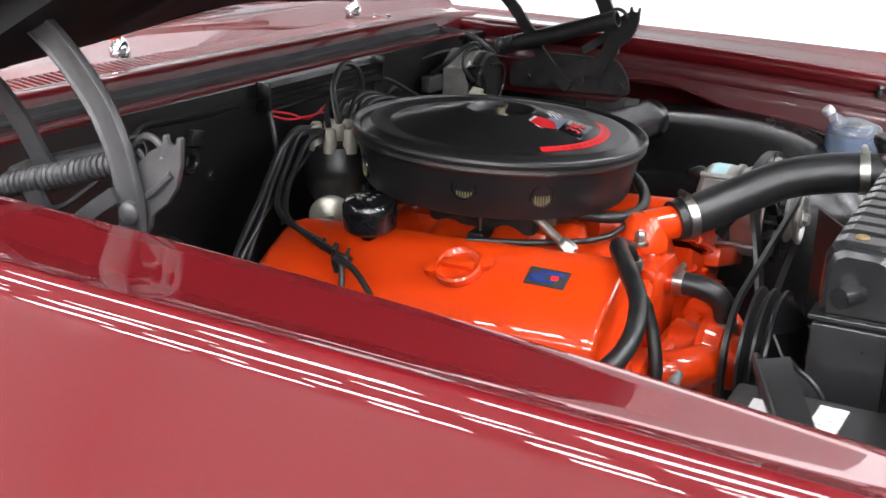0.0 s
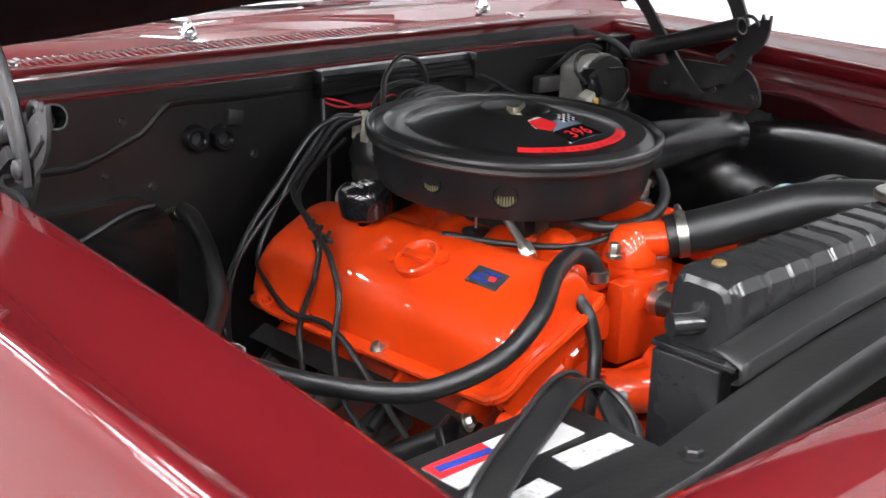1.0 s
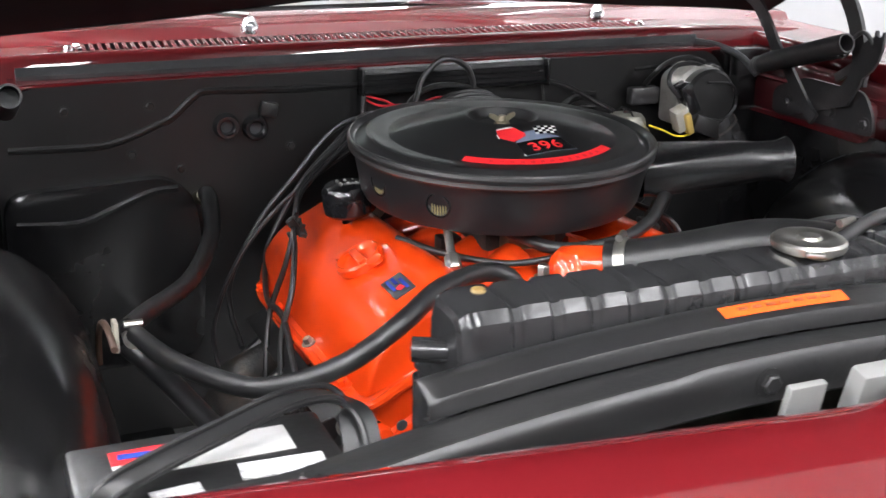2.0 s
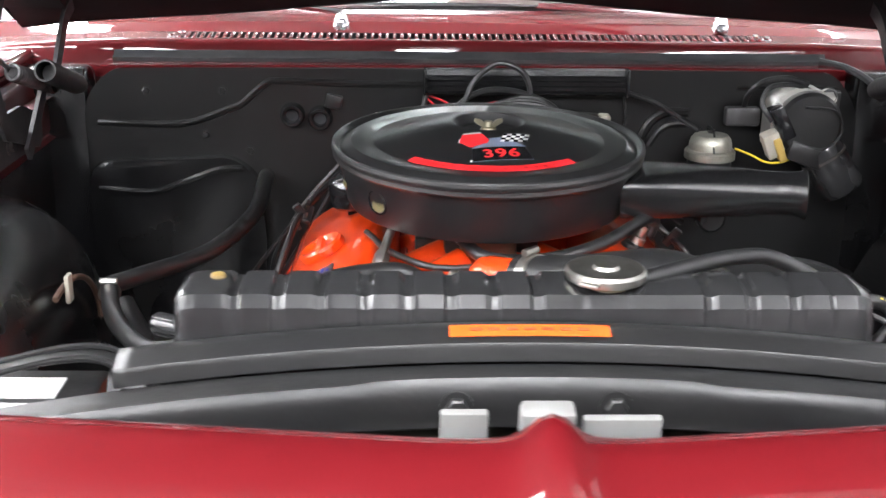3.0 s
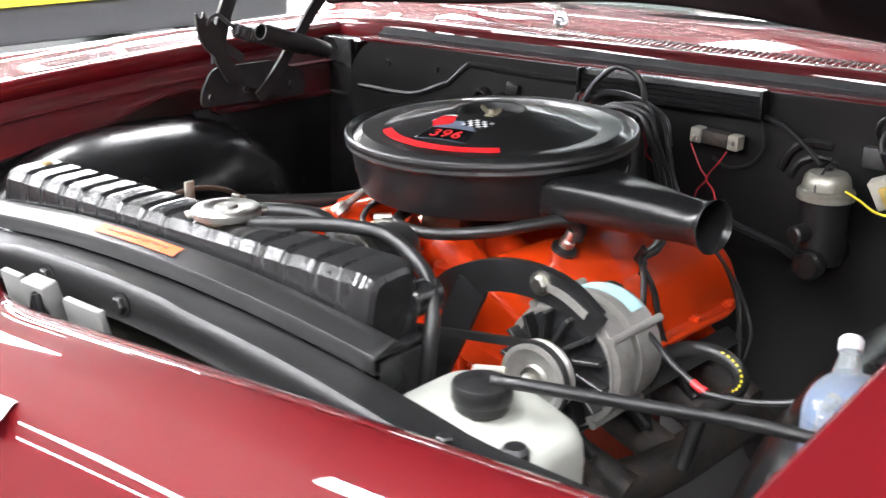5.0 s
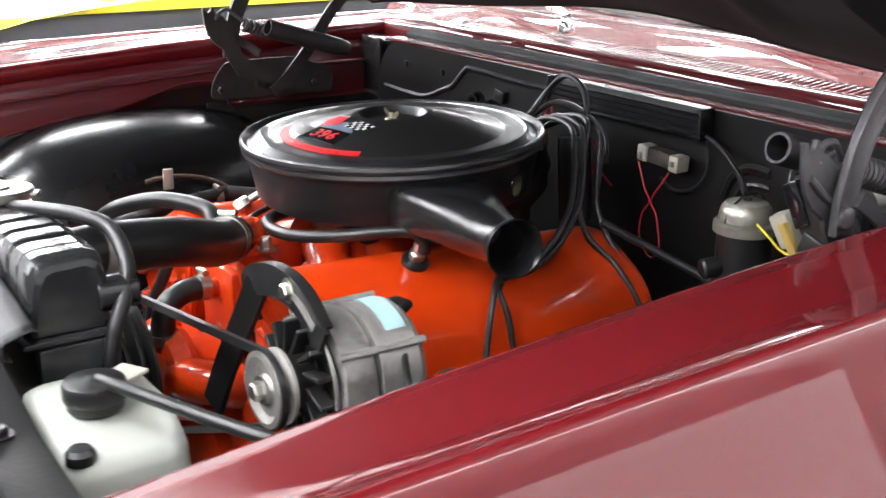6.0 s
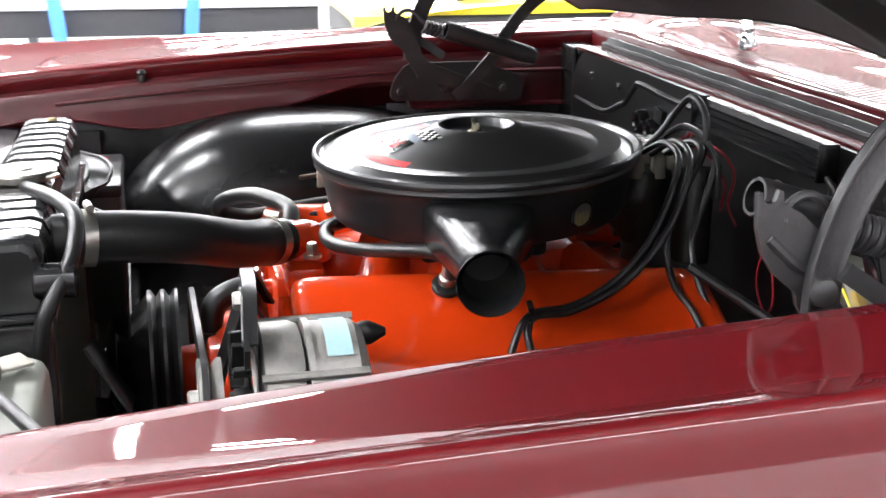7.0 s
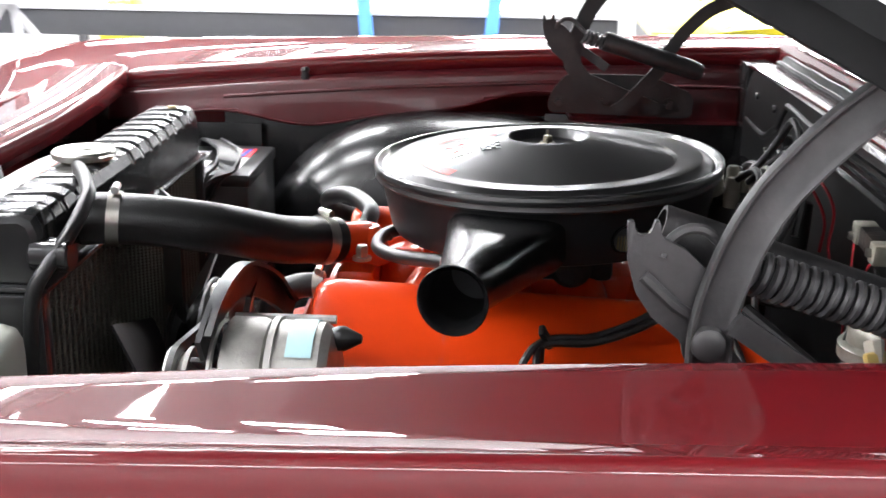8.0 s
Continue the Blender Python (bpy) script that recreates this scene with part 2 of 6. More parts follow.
def tube(points, r, n=10, steps=8, bm=None, ripple=0.0):
    pts = spline(points, steps)
    rows, up = [], Vector((0.3, 0.2, 1)).normalized()
    for i, p in enumerate(pts):
        d = (pts[min(i + 1, len(pts) - 1)] - pts[max(i - 1, 0)]).normalized()
        side = d.cross(up)
        if side.length < 1e-3:
            side = d.cross(Vector((1, 0, 0)))
        side.normalize()
        up = side.cross(d).normalized()
        rad = r * (1 + ripple * math.sin(i * 2.1))
        rows.append([p + rad * (math.cos(2 * math.pi * k / n) * side + math.sin(2 * math.pi * k / n) * up) for k in range(n)])
    return grid_mesh(rows, closed_v=True, cap=True, bm=bm)


def strip(points, width, thick, normal, steps=8, bm=None):
    """A flat strap along points; its width lies across normal."""
    pts = spline(points, steps)
    rows = []
    for i, p in enumerate(pts):
        d = (pts[min(i + 1, len(pts) - 1)] - pts[max(i - 1, 0)]).normalized()
        nn = Vector(normal(i / (len(pts) - 1)) if callable(normal) else normal)
        nn = (nn - nn.dot(d) * d).normalized()
        s = d.cross(nn)
        w, h = width / 2, thick / 2
        rows.append([p + s * w + nn * h, p - s * w + nn * h, p - s * w - nn * h, p + s * w - nn * h])
    return grid_mesh(rows, closed_v=True, cap=True, bm=bm)


def prism(outline, m, depth, bevel=0.0, bm=None):
    """outline in the xy plane, pushed out along z by depth, then placed by m."""
    own = bmesh.new()
    lo = [own.verts.new((x, y, 0)) for x, y in outline]
    hi = [own.verts.new((x, y, depth)) for x, y in outline]
    own.faces.new(lo[::-1])
    top = own.faces.new(hi)
    k = len(lo)
    for i in range(k):
        own.faces.new((lo[i], lo[(i + 1) % k], hi[(i + 1) % k], hi[i]))
    if bevel:
        bmesh.ops.bevel(own, geom=list(top.edges), offset=bevel, segments=2, profile=0.5, affect="EDGES")
    bmesh.ops.transform(own, matrix=m, verts=own.verts)
    return join(bm, own)


def rounded(outline, r, n=5):
    """Rounds the corners of an outline."""
    out = []
    pts = [Vector(p) for p in outline]
    for i, p in enumerate(pts):
        a, b = pts[i - 1], pts[(i + 1) % len(pts)]
        da, db = (a - p), (b - p)
        rr = min(r, da.length * 0.45, db.length * 0.45)
        s, e = p + da.normalized() * rr, p + db.normalized() * rr
        for k in range(n + 1):
            t = k / n
            out.append(tuple((1 - t) ** 2 * s + 2 * t * (1 - t) * p + t * t * e))
    return out


def hexbolt(at, direction, r=0.007, h=0.006, bm=None):
    m = aim(at, Vector(at) + Vector(direction))
    bm = lathe([(r * 1.5, 0), (r * 1.5, h * 0.2)], m, 16, bm)
    return lathe([(r, h * 0.2), (r, h * 0.8), (r * 0.8, h)], m, 6, bm)


def clamp(at, direction, r, width=0.013):
    """A worm-drive hose clamp: band and screw housing."""
    d = Vector(direction).normalized()
    m = aim(Vector(at) - d * width / 2, Vector(at) + d)
    bm = lathe([(r, 0), (r + 0.0016, 0), (r + 0.0016, width), (r, width)], m, 24)
    side = d.cross(Vector((0, 0, 1))).normalized()
    up = side.cross(d)
    c = Vector(at) + up * (r + 0.005)
    rod(c - side * 0.011, c + side * 0.011, 0.0045, bm, 8)
    return bm


def hose(name, points, r, label, mat=RUBBER, category="hose", ends=(), n=12, steps=8):
    ob = thing(name, label, category, points[0])
    part("tube", tube(points, r, n, steps), mat, ob)
    for at, d in ends:
        part("hose_clamp", clamp(at, d, r + 0.0005), ZINC, ob, "zinc worm-drive hose clamp")
    return ob


def cable(name, points, r, label, mat=WIRE, category="cable"):
    ob = part(name, tube(points, r, 8, 8), mat)
    return tagged(ob, label, category)


def along(a, b, t):
    return a + (b - a) * t


# ---- the hall ----
def room():
    tagged(part("floor", box((-4, 0.5, -0.05), (24, 20, 0.1)), FLOOR), "grey glossy epoxy hall floor", "floor", kind="structure")
    tagged(part("ceiling", box((-4, 0.5, 4.05), (24, 20, 0.1)), CEIL), "plain grey painted hall ceiling", "ceiling", kind="structure")
    # Unseen white field, added so the driver's fender reflects a paler ceiling.
    tagged(part("ceiling_reflector", box((2.3, 0.5, 3.985), (2.75, 19.9, 0.03), 0.004), WALL), "added white ceiling field, out of view, for pale reflections", "ceiling", kind="structure")
    tagged(part("wall_east", box((3.75, 0.5, 2), (0.15, 20, 4)), WALL_E), "plain grey hall wall beside the car", "wall", kind="structure")
    tagged(part("wall_panelling", box((3.6, -3.32, 0.65), (0.13, 12.26, 1.3), 0.006), WALL), "white panelling on the lower wall beside the car", "wall", kind="structure")
    # This tall panel is unseen, added to brighten what the lid reflects.
    tagged(part("wall_panelling", box((3.6, 6.55, 1.97), (0.13, 7.5, 3.94), 0.006), WALL_W), "added pale grey reflector panel towards the car's rear, out of view", "wall", kind="structure")
    tagged(part("wall_west", box((-14.1, 0.5, 2), (0.2, 20, 4)), WALL_W), "plain pale grey hall wall", "wall", kind="structure")
    tagged(part("wall_north", box((-5.2, 10.4, 2), (17.8, 0.2, 4)), WALL_W), "plain pale grey hall wall", "wall", kind="structure")
    tagged(part("wall_south", box((-5.2, -9.4, 2), (17.8, 0.2, 4)), WALL_G), "plain grey hall wall", "wall", kind="structure")


def ceiling_lamp():
    ob = thing("ceiling_light", "wide white fluorescent ceiling light with diffuser", "lamp", (0, 0, 3.9), "ceiling lights")
    part("housing", box((0, 0, 3.95), (0.50, 1.3, 0.1), 0.01), HOUSING, ob)
    part("diffuser", box((0, 0, 3.885), (0.44, 1.24, 0.028), 0.01), TUBE, ob)
    return ob


# Unseen fill lamp, added to brighten the wall that the paint reflects.
def wall_fill():
    ob = thing("wall_fill_light", "unseen fill light, added to brighten the white wall", "lamp", (0, 0, 0), "lights along the white wall")
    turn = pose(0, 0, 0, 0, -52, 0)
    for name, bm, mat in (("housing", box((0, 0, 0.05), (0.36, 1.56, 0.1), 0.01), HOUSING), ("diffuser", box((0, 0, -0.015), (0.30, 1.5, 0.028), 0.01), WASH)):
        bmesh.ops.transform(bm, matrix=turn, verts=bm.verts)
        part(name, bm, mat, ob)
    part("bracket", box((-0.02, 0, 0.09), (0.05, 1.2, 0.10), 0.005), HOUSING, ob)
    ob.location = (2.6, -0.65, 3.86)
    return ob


def fender_inner_z(y):
    return 0.9865 + 0.0448 * y - 0.041 * y * y


def fender_crease_z(y):
    return 0.995 + 0.022 * y - 0.006 * y * y


def fender(sign, body):
    ys = [-1.02 + 1.9 * k / 38 for k in range(39)]
    rows = []
    for y in ys:
        zi, zc = fender_inner_z(y), fender_crease_z(y)
        nose = max(0.0, (-0.78 - y) / 0.24)
        drop = 0.05 * nose * nose
        top = lambda x, dip: (x, along(zi, zc, (x - 0.724) / 0.133) - dip)
        sec = [(0.7145, zi - 0.030), (0.716, zi - 0.006), (0.7185, zi - 0.001), (0.724, zi + 0.0010), top(0.745, 0.0006), top(0.770, 0.0022), top(0.795, 0.0038), top(0.812, 0.0046), top(0.826, 0.0042),
               top(0.838, 0.0030), top(0.848, 0.0011), (0.856, zc + 0.0004), (0.8605, zc - 0.0008), (0.864, zc - 0.0045), (0.869, zc - 0.013), (0.875, zc - 0.032),
               (0.888, zc - 0.075), (0.91, zc - 0.14), (0.94, zc - 0.22), (0.967, zc - 0.30), (0.985, zc - 0.39), (0.99, zc - 0.48), (0.985, 0.36), (0.96, 0.24)]
        rows.append([(sign * x, y, z - drop) for x, z in sec])
    fen = part("fender", grid_mesh(rows), RED, body, "glossy dark red front fender", 50)
    sol = fen.modifiers.new("sheet", "SOLIDIFY")
    sol.thickness = 0.0012
    # gutter, step and apron under the hood opening
    rows = []
    for k in range(41):
        y = -0.76 + 1.17 * k / 40
        zi = fender_inner_z(y)
        wave = 0.018 * math.cos((y + 0.33) * 9.5) - 0.006 * math.cos(y * 23)
        low = zi - 0.092 - wave
        sec = [(0.7143, zi - 0.0295), (0.711, zi - 0.033), (0.706, zi - 0.034), (0.7025, zi - 0.0365), (0.7015, zi - 0.044), (0.7, zi - 0.06),
               (0.697, zi - 0.066), (0.6955, zi - 0.078), (0.693, low), (0.689, low - 0.001), (0.689, low - 0.004)]
        rows.append([(sign * x, y, z) for x, z in sec])
    part("inner_apron", grid_mesh(rows), RED_DULL, body, "dull dark red inner fender apron with pressed steps", 50).modifiers.new("sheet", "SOLIDIFY").thickness = 0.0012
    bead = [(sign * 0.7005, -0.55 + 0.06 * k, fender_inner_z(-0.55 + 0.06 * k) - 0.056) for k in range(13)]
    part("pressed_bead", tube(bead, 0.0035, 8, 3), RED_DULL, body)
    # rubber hood bumper on the gutter
    y = -0.405
    z = fender_inner_z(y) - 0.035
    bm = lathe([(0.007, 0), (0.008, 0.004), (0.006, 0.012), (0.008, 0.016), (0.006, 0.021), (0, 0.022)], pose(sign * 0.708, y, z, 0, 0, 0), 14)
    part("hood_bumper", bm, RUBBER, body, "small black rubber hood bumper")
    # wheel house, a smooth barrel
    rows = []
    cy, cz = -0.12, 0.45
    prof = [(0.692, 0.985), (0.665, 0.983), (0.638, 0.968), (0.61, 0.938), (0.585, 0.895), (0.563, 0.835), (0.549, 0.765), (0.54, 0.685), (0.532, 0.5), (0.529, 0.25), (0.528, 0.02)]
    for x, s in prof:
        ring = []
        for k in range(41):
            a = math.pi * (k / 40)
            ca, sa = math.cos(a), math.sin(a)
            yy = cy + s * 0.40 * math.copysign(abs(ca) ** 0.75, ca)
            zz = cz + s * 0.437 * abs(sa) ** 0.75
            ring.append((sign * x, yy, zz - 0.05 * (1 - s)))
        rows.append(ring)
    part("wheelhouse", grid_mesh(rows), BAY, body, "smooth satin black wheel house", 50)
    # lower side panels and frame rail of the bay
    part("side_panel", box((sign * 0.684, -0.63, 0.57), (0.008, 0.30, 0.56), 0.002), BAY, body)
    part("side_panel", box((sign * 0.684, 0.215, 0.66), (0.008, 0.39, 0.44), 0.002), BAY, body)
    part("side_panel", box((sign * 0.652, 0.356, 0.70), (0.07, 0.008, 0.56), 0.002), BAY, body)
    part("side_panel", box((sign * 0.712, -0.86, 0.60), (0.008, 0.20, 0.54), 0.002), BAY, body)
    part("skirt_panel", box((sign * 0.6985, -0.22, 0.66), (0.004, 0.66, 0.424), 0.001), BAY, body)
    part("cowl_gusset", box((sign * 0.672, 0.388, 0.945), (0.12, 0.05, 0.065), 0.012), BAY, body, "black corner panel at the cowl")
    part("hinge_panel", box((sign * 0.679, 0.232, 0.902), (0.006, 0.350, 0.066), 0.014), RED_DULL, body, "dull red panel behind the hinge")
    part("frame_rail", box((sign * 0.44, -0.15, 0.36), (0.09, 1.3, 0.13), 0.01), BAY, body)
    m = pose(sign * 0.83, -0.12, 0.345, 0, 90, 0)
    part("wheel", lathe([(0.10, -0.10), (0.25, -0.11), (0.325, -0.10), (0.345, -0.06), (0.345, 0.06), (0.325, 0.10), (0.25, 0.11), (0.10, 0.10)], m, 40), TYRE, body)


def header_z(x):
    return 0.908 + 0.06 * x * x


def header_row(x):
    """The cross-section of the red header panel at x, from its rear edge forwards."""
    z0 = header_z(x)
    ridge = math.exp(-abs(x / 0.018) ** 2.6) * 0.017
    flare = math.exp(-((x / 0.042) ** 2)) * 0.006
    y0 = -0.750 + 0.119 * (math.hypot(x, 0.02) - 0.02) - 0.123 * x * x
    sec = [(y0 + 0.004, z0 - 0.035, 0.4), (y0 + 0.002, z0 - 0.004, 0.8), (y0, z0, 1), (y0 - 0.008, z0 + 0.003, 1.0), (y0 - 0.030, z0 + 0.0070, 0.95), (y0 - 0.042, z0 + 0.0062, 0.9),
           (y0 - 0.12, z0 - 0.006, 0.5), (y0 - 0.137, z0 - 0.034, 0.4), (y0 - 0.155, z0 - 0.064, 0.35), (y0 - 0.165, z0 - 0.12, 0.3), (y0 - 0.17, z0 - 0.20, 0.3), (y0 - 0.15, 0.45, 0)]
    return [(x, y, z + (ridge + flare) * k) for y, z, k in sec]


def car_body():
    body = thing("car_body", "dark red vintage car front with its hood open", "car", (0, 0, 0))
    for sign in (1, -1):
        fender(sign, body)
    xs = [-0.728 + 1.456 * k / 140 for k in range(141)]
    part("header_panel", grid_mesh([header_row(x) for x in xs]), RED, body, "glossy red header panel with a centre ridge", 60).modifiers.new("sheet", "SOLIDIFY").thickness = 0.0012
    # emblem bar on the header panel
    def bar_point(x, t, lift):
        a, b = header_row(x)[6], header_row(x)[8]
        nrm = Vector((0, -0.86, 0.5))
        return Vector(a) + (Vector(b) - Vector(a)) * t + nrm * lift
    bar = part("emblem_bar", grid_mesh([[bar_point(x, t, l) for t, l in ((0.00, 0), (0.04, 0.004), (0.40, 0.013), (0.44, 0))] for x in [-0.215 + 0.43 * k / 40 for k in range(41)]]),
               EMBLEM, body, "long chrome emblem bar")
    for a, b, mat, nm in ((0.045, 0.20, ORANGE_L, "inlay"), (-0.20, -0.045, ORANGE_L, "inlay")):
        part(nm, grid_mesh([[bar_point(along(a, b, k / 16), t, l) for t, l in ((0.19, 0.007), (0.195, 0.0094), (0.245, 0.0106), (0.25, 0.008))] for k in range(17)]), mat, bar, "orange-red painted inlay")
    for k in (15, 20):
        part("dark_field", grid_mesh([[bar_point(-0.215 + 0.01075 * (k + i), t, 0.004 + 0.025 * (t - 0.04) + l) for t, l in ((0.08, 0), (0.085, 0.0014), (0.34, 0.0014), (0.345, 0))] for i in range(6)]), ENAMEL, bar, "dark enamel field beside the badge")
    tie = [(-0.031, 0.2), (-0.012, 0.2), (-0.012, 0.10), (0.012, 0.10), (0.012, 0.2), (0.031, 0.2), (0.027, 0.30), (0.009, 0.30), (0.009, 0.39), (-0.015, 0.39), (-0.015, 0.30), (-0.036, 0.30)]
    edge = [(x * 1.18, 0.245 + (t - 0.245) * 1.22) for x, t in tie]
    bm = bmesh.new()
    lo = [bm.verts.new(bar_point(x, t - 0.03, 0.004)) for x, t in edge]
    hi = [bm.verts.new(bar_point(x, t - 0.03, 0.009 + 0.025 * (t - 0.03))) for x, t in edge]
    bm.faces.new(hi)
    for i in range(len(edge)):
        bm.faces.new((lo[i], lo[(i + 1) % len(edge)], hi[(i + 1) % len(edge)], hi[i]))
    part("badge_rim", bm, EMBLEM, bar, "chrome badge rim")
    bm = bmesh.new()
    lo = [bm.verts.new(bar_point(x, t - 0.03, 0.005)) for x, t in tie]
    hi = [bm.verts.new(bar_point(x, t - 0.03, 0.0105 + 0.025 * (t - 0.03))) for x, t in tie]
    bm.faces.new(hi)
    for i in range(len(tie)):
        bm.faces.new((lo[i], lo[(i + 1) % len(tie)], hi[(i + 1) % len(tie)], hi[i]))
    part("badge", bm, BLUE_L, bar, "blue enamel badge")
    # firewall
    out = rounded([(-0.62, 0.42), (0.62, 0.42), (0.62, 0.92), (0.575, 0.982), (-0.575, 0.982), (-0.62, 0.93)], 0.03)
    fw = part("firewall", prism(out, pose(0, 0.352, 0, 90, 0, 0), -0.012), FIREWALL, body, "black painted firewall with pressed ribs")
    for pts, r in (([(-0.60, 0.355, 0.893), (-0.50, 0.3535, 0.891), (-0.45, 0.3535, 0.895), (-0.39, 0.3535, 0.917), (-0.37, 0.3535, 0.925), (-0.335, 0.3535, 0.955), (-0.31, 0.3535, 0.962), (-0.20, 0.3535, 0.958), (-0.08, 0.355, 0.957)], 0.006),
                   ([(0.27, 0.355, 0.87), (0.285, 0.3535, 0.90), (0.31, 0.3535, 0.915), (0.345, 0.355, 0.915)], 0.008),
                   ([(0.285, 0.355, 0.86), (0.30, 0.3535, 0.885), (0.32, 0.3535, 0.895), (0.345, 0.355, 0.895)], 0.006),
                   ([(0.42, 0.355, 0.955), (0.50, 0.3535, 0.958), (0.58, 0.355, 0.955)], 0.005)):
        part("pressed_rib", tube(pts, r, 8, 6), FIREWALL, fw)
    bolts = [(-0.43, 0.875), (-0.22, 0.925), (-0.40, 0.945), (-0.19, 0.87), (-0.36, 0.848), (-0.52, 0.945)]
    for x, z in bolts:
        part("bolt", hexbolt((x, 0.353, z), (0, -1, 0), 0.006, 0.006), BLACK, fw)
    # top flange, red lip, seal
    rows = []
    for k in range(25):
        x = along(-0.59, 0.59, k / 24)
        y = 0.347 + 0.016 * (1 - (x / 0.59) ** 2)
        rows.append([(x, 0.413, 0.9815), (x, 0.413, 0.9855), (x, y + 0.001, 0.9855), (x, y, 0.9845), (x, y, 0.9815)])
    part("cowl_flange", grid_mesh(rows, closed_v=True, cap=True), RED, body, "thin red flange under the seal")
    rows = []
    for k in range(31):
        x = along(-0.578, 0.574, k / 30)
        w = 0.0012 * math.sin(k * 1.7)
        rows.append([(x, 0.389 + w, 0.9855), (x, 0.388 + w, 0.9915), (x, 0.391 + w, 0.9945), (x, 0.396 + w, 0.9935), (x, 0.399 + w, 0.9975), (x, 0.403 + w, 1.0015), (x, 0.410 + w, 1.0005), (x, 0.412 + w, 0.9935), (x, 0.412 + w, 0.9855)])
    part("hood_seal", grid_mesh(rows, closed_v=True, cap=True), SEAL, body, "grey-black rubber hood seal along the cowl")
    part("drain_hose", tube([(0.562, 0.39, 0.992), (0.60, 0.37, 0.985), (0.63, 0.34, 0.968), (0.645, 0.31, 0.94)], 0.006, 8), SEAL, body, "thin grey rubber hose end")
    # cowl: front face, grille bed, rear deck
    rows = []
    for k in range(33):
        x = along(-0.87, 0.87, k / 32)
        e = max(0.0, abs(x) - 0.5) / 0.37
        zz = -0.02 * e * e
        rows.append([(x, 0.419, 0.955), (x, 0.422, 0.986 + zz), (x, 0.425, 1.006 + zz), (x, 0.429, 1.0125 + zz), (x, 0.434, 1.0145 + zz), (x, 0.447, 1.0150 + zz)])
    part("cowl_front", grid_mesh(rows), RED, body, "dark red cowl front edge", 60)
    rows = []
    for k in range(33):
        x = along(-0.87, 0.87, k / 32)
        e = max(0.0, abs(x) - 0.5) / 0.37
        zz, yy = -0.02 * e * e, -0.05 * e * e
        rows.append([(x, 0.497, 1.0175 + zz), (x, 0.52, 1.023 + zz), (x, 0.58 + yy, 1.035 + zz), (x, 0.63 + yy, 1.040 + zz), (x, 0.66 + yy, 1.036 + zz)])
    part("cowl_deck", grid_mesh(rows), RED, body, "dark red cowl deck below the windscreen", 60)
    for s in (-1, 1):
        rows = [[(s * along(0.49, 0.88, k / 8), y, z - 0.02 * (max(0, along(0.49, 0.88, k / 8) - 0.5) / 0.37) ** 2) for y, z in ((0.4465, 1.0117), (0.473, 1.0147), (0.4975, 1.0177))] for k in range(9)]
        part("cowl_end", grid_mesh(rows), RED, body)
    bed = part("cowl_grille", box((0, 0.472, 0.988), (0.985, 0.05, 0.012)), BAY, body, "louvred red air intake grille in the cowl")
    slat = None
    count = 80
    for k in range(count):
        x = along(-0.486, 0.486, k / (count - 1))
        if slat is None:
            own = box((0, 0, 0), (0.0064, 0.054, 0.012), 0.0018, (7, 0, 0), 2)
            bmesh.ops.translate(own, vec=(x, 0.472, 1.0095), verts=own.verts)
            slat = part("slat", own, RED, bed)
            first = x
        else:
            c = slat.copy()
            scene.collection.objects.link(c)
            c.parent = bed
            c.location = (x - first, 0, 0)
    for x in (-0.497, 0.495):
        for dx, dy in ((0, 0), (0.014 if x < 0 else -0.014, 0.02)):
            part("bolt", hexbolt((x + dx, 0.466 + dy, 1.0145), (0, -0.2, 1), 0.0055, 0.006), CHROME, bed)
    # windscreen
    rows = []
    for k in range(25):
        x = along(-0.72, 0.72, k / 24)
        bow = 0.16 * (x / 0.72) ** 2
        rows.append([(x, 0.645 - bow * 0.25 + d, z) for d, z in ((0, 1.036), (0.18, 1.15), (0.42, 1.30), (0.60, 1.40))])
    part("windscreen", grid_mesh(rows), GLASS, body, "clear curved windscreen").modifiers.new("glass", "SOLIDIFY").thickness = 0.005
    rows = [[(along(-0.72, 0.72, k / 24), 0.643 - 0.04 * (along(-1, 1, k / 24)) ** 2 + d, z) for d, z in ((-0.012, 1.036), (-0.010, 1.048), (0.004, 1.052), (0.012, 1.044))] for k in range(25)]
    part("windscreen_trim", grid_mesh(rows), CHROME, body, "bright windscreen trim")
    # open cabin behind the windscreen
    part("windscreen_header", tube([(along(-0.70, 0.70, k / 12), 1.245 - 0.04 * along(-1, 1, k / 12) ** 2, 1.405 - 0.01 * along(-1, 1, k / 12) ** 2) for k in range(13)], 0.016, 10, 2), CHROME, body, "bright windscreen header rail")
    rows = [[(x * w, y, z - 0.03 * abs(x) ** 3) for x in (-1, -0.6, 0, 0.6, 1)] for y, z, w in ((3.0, 1.04, 0.70), (3.4, 1.02, 0.72), (3.9, 0.98, 0.72), (4.2, 0.93, 0.70), (4.26, 0.70, 0.72), (4.2, 0.35, 0.80))]
    part("trunk_lid", grid_mesh(rows), RED, body, "dark red trunk lid", 60).modifiers.new("sheet", "SOLIDIFY").thickness = 0.01
    part("cabin_floor", box((0, 1.9, 0.45), (1.36, 2.5, 0.04)), DARK_P, body)
    part("dashboard", box((0, 0.90, 0.93), (1.36, 0.40, 0.14), 0.04), DARK_P, body)
    part("cabin_rear", box((0, 2.9, 0.78), (1.36, 0.2, 0.60), 0.03), DARK_P, body)
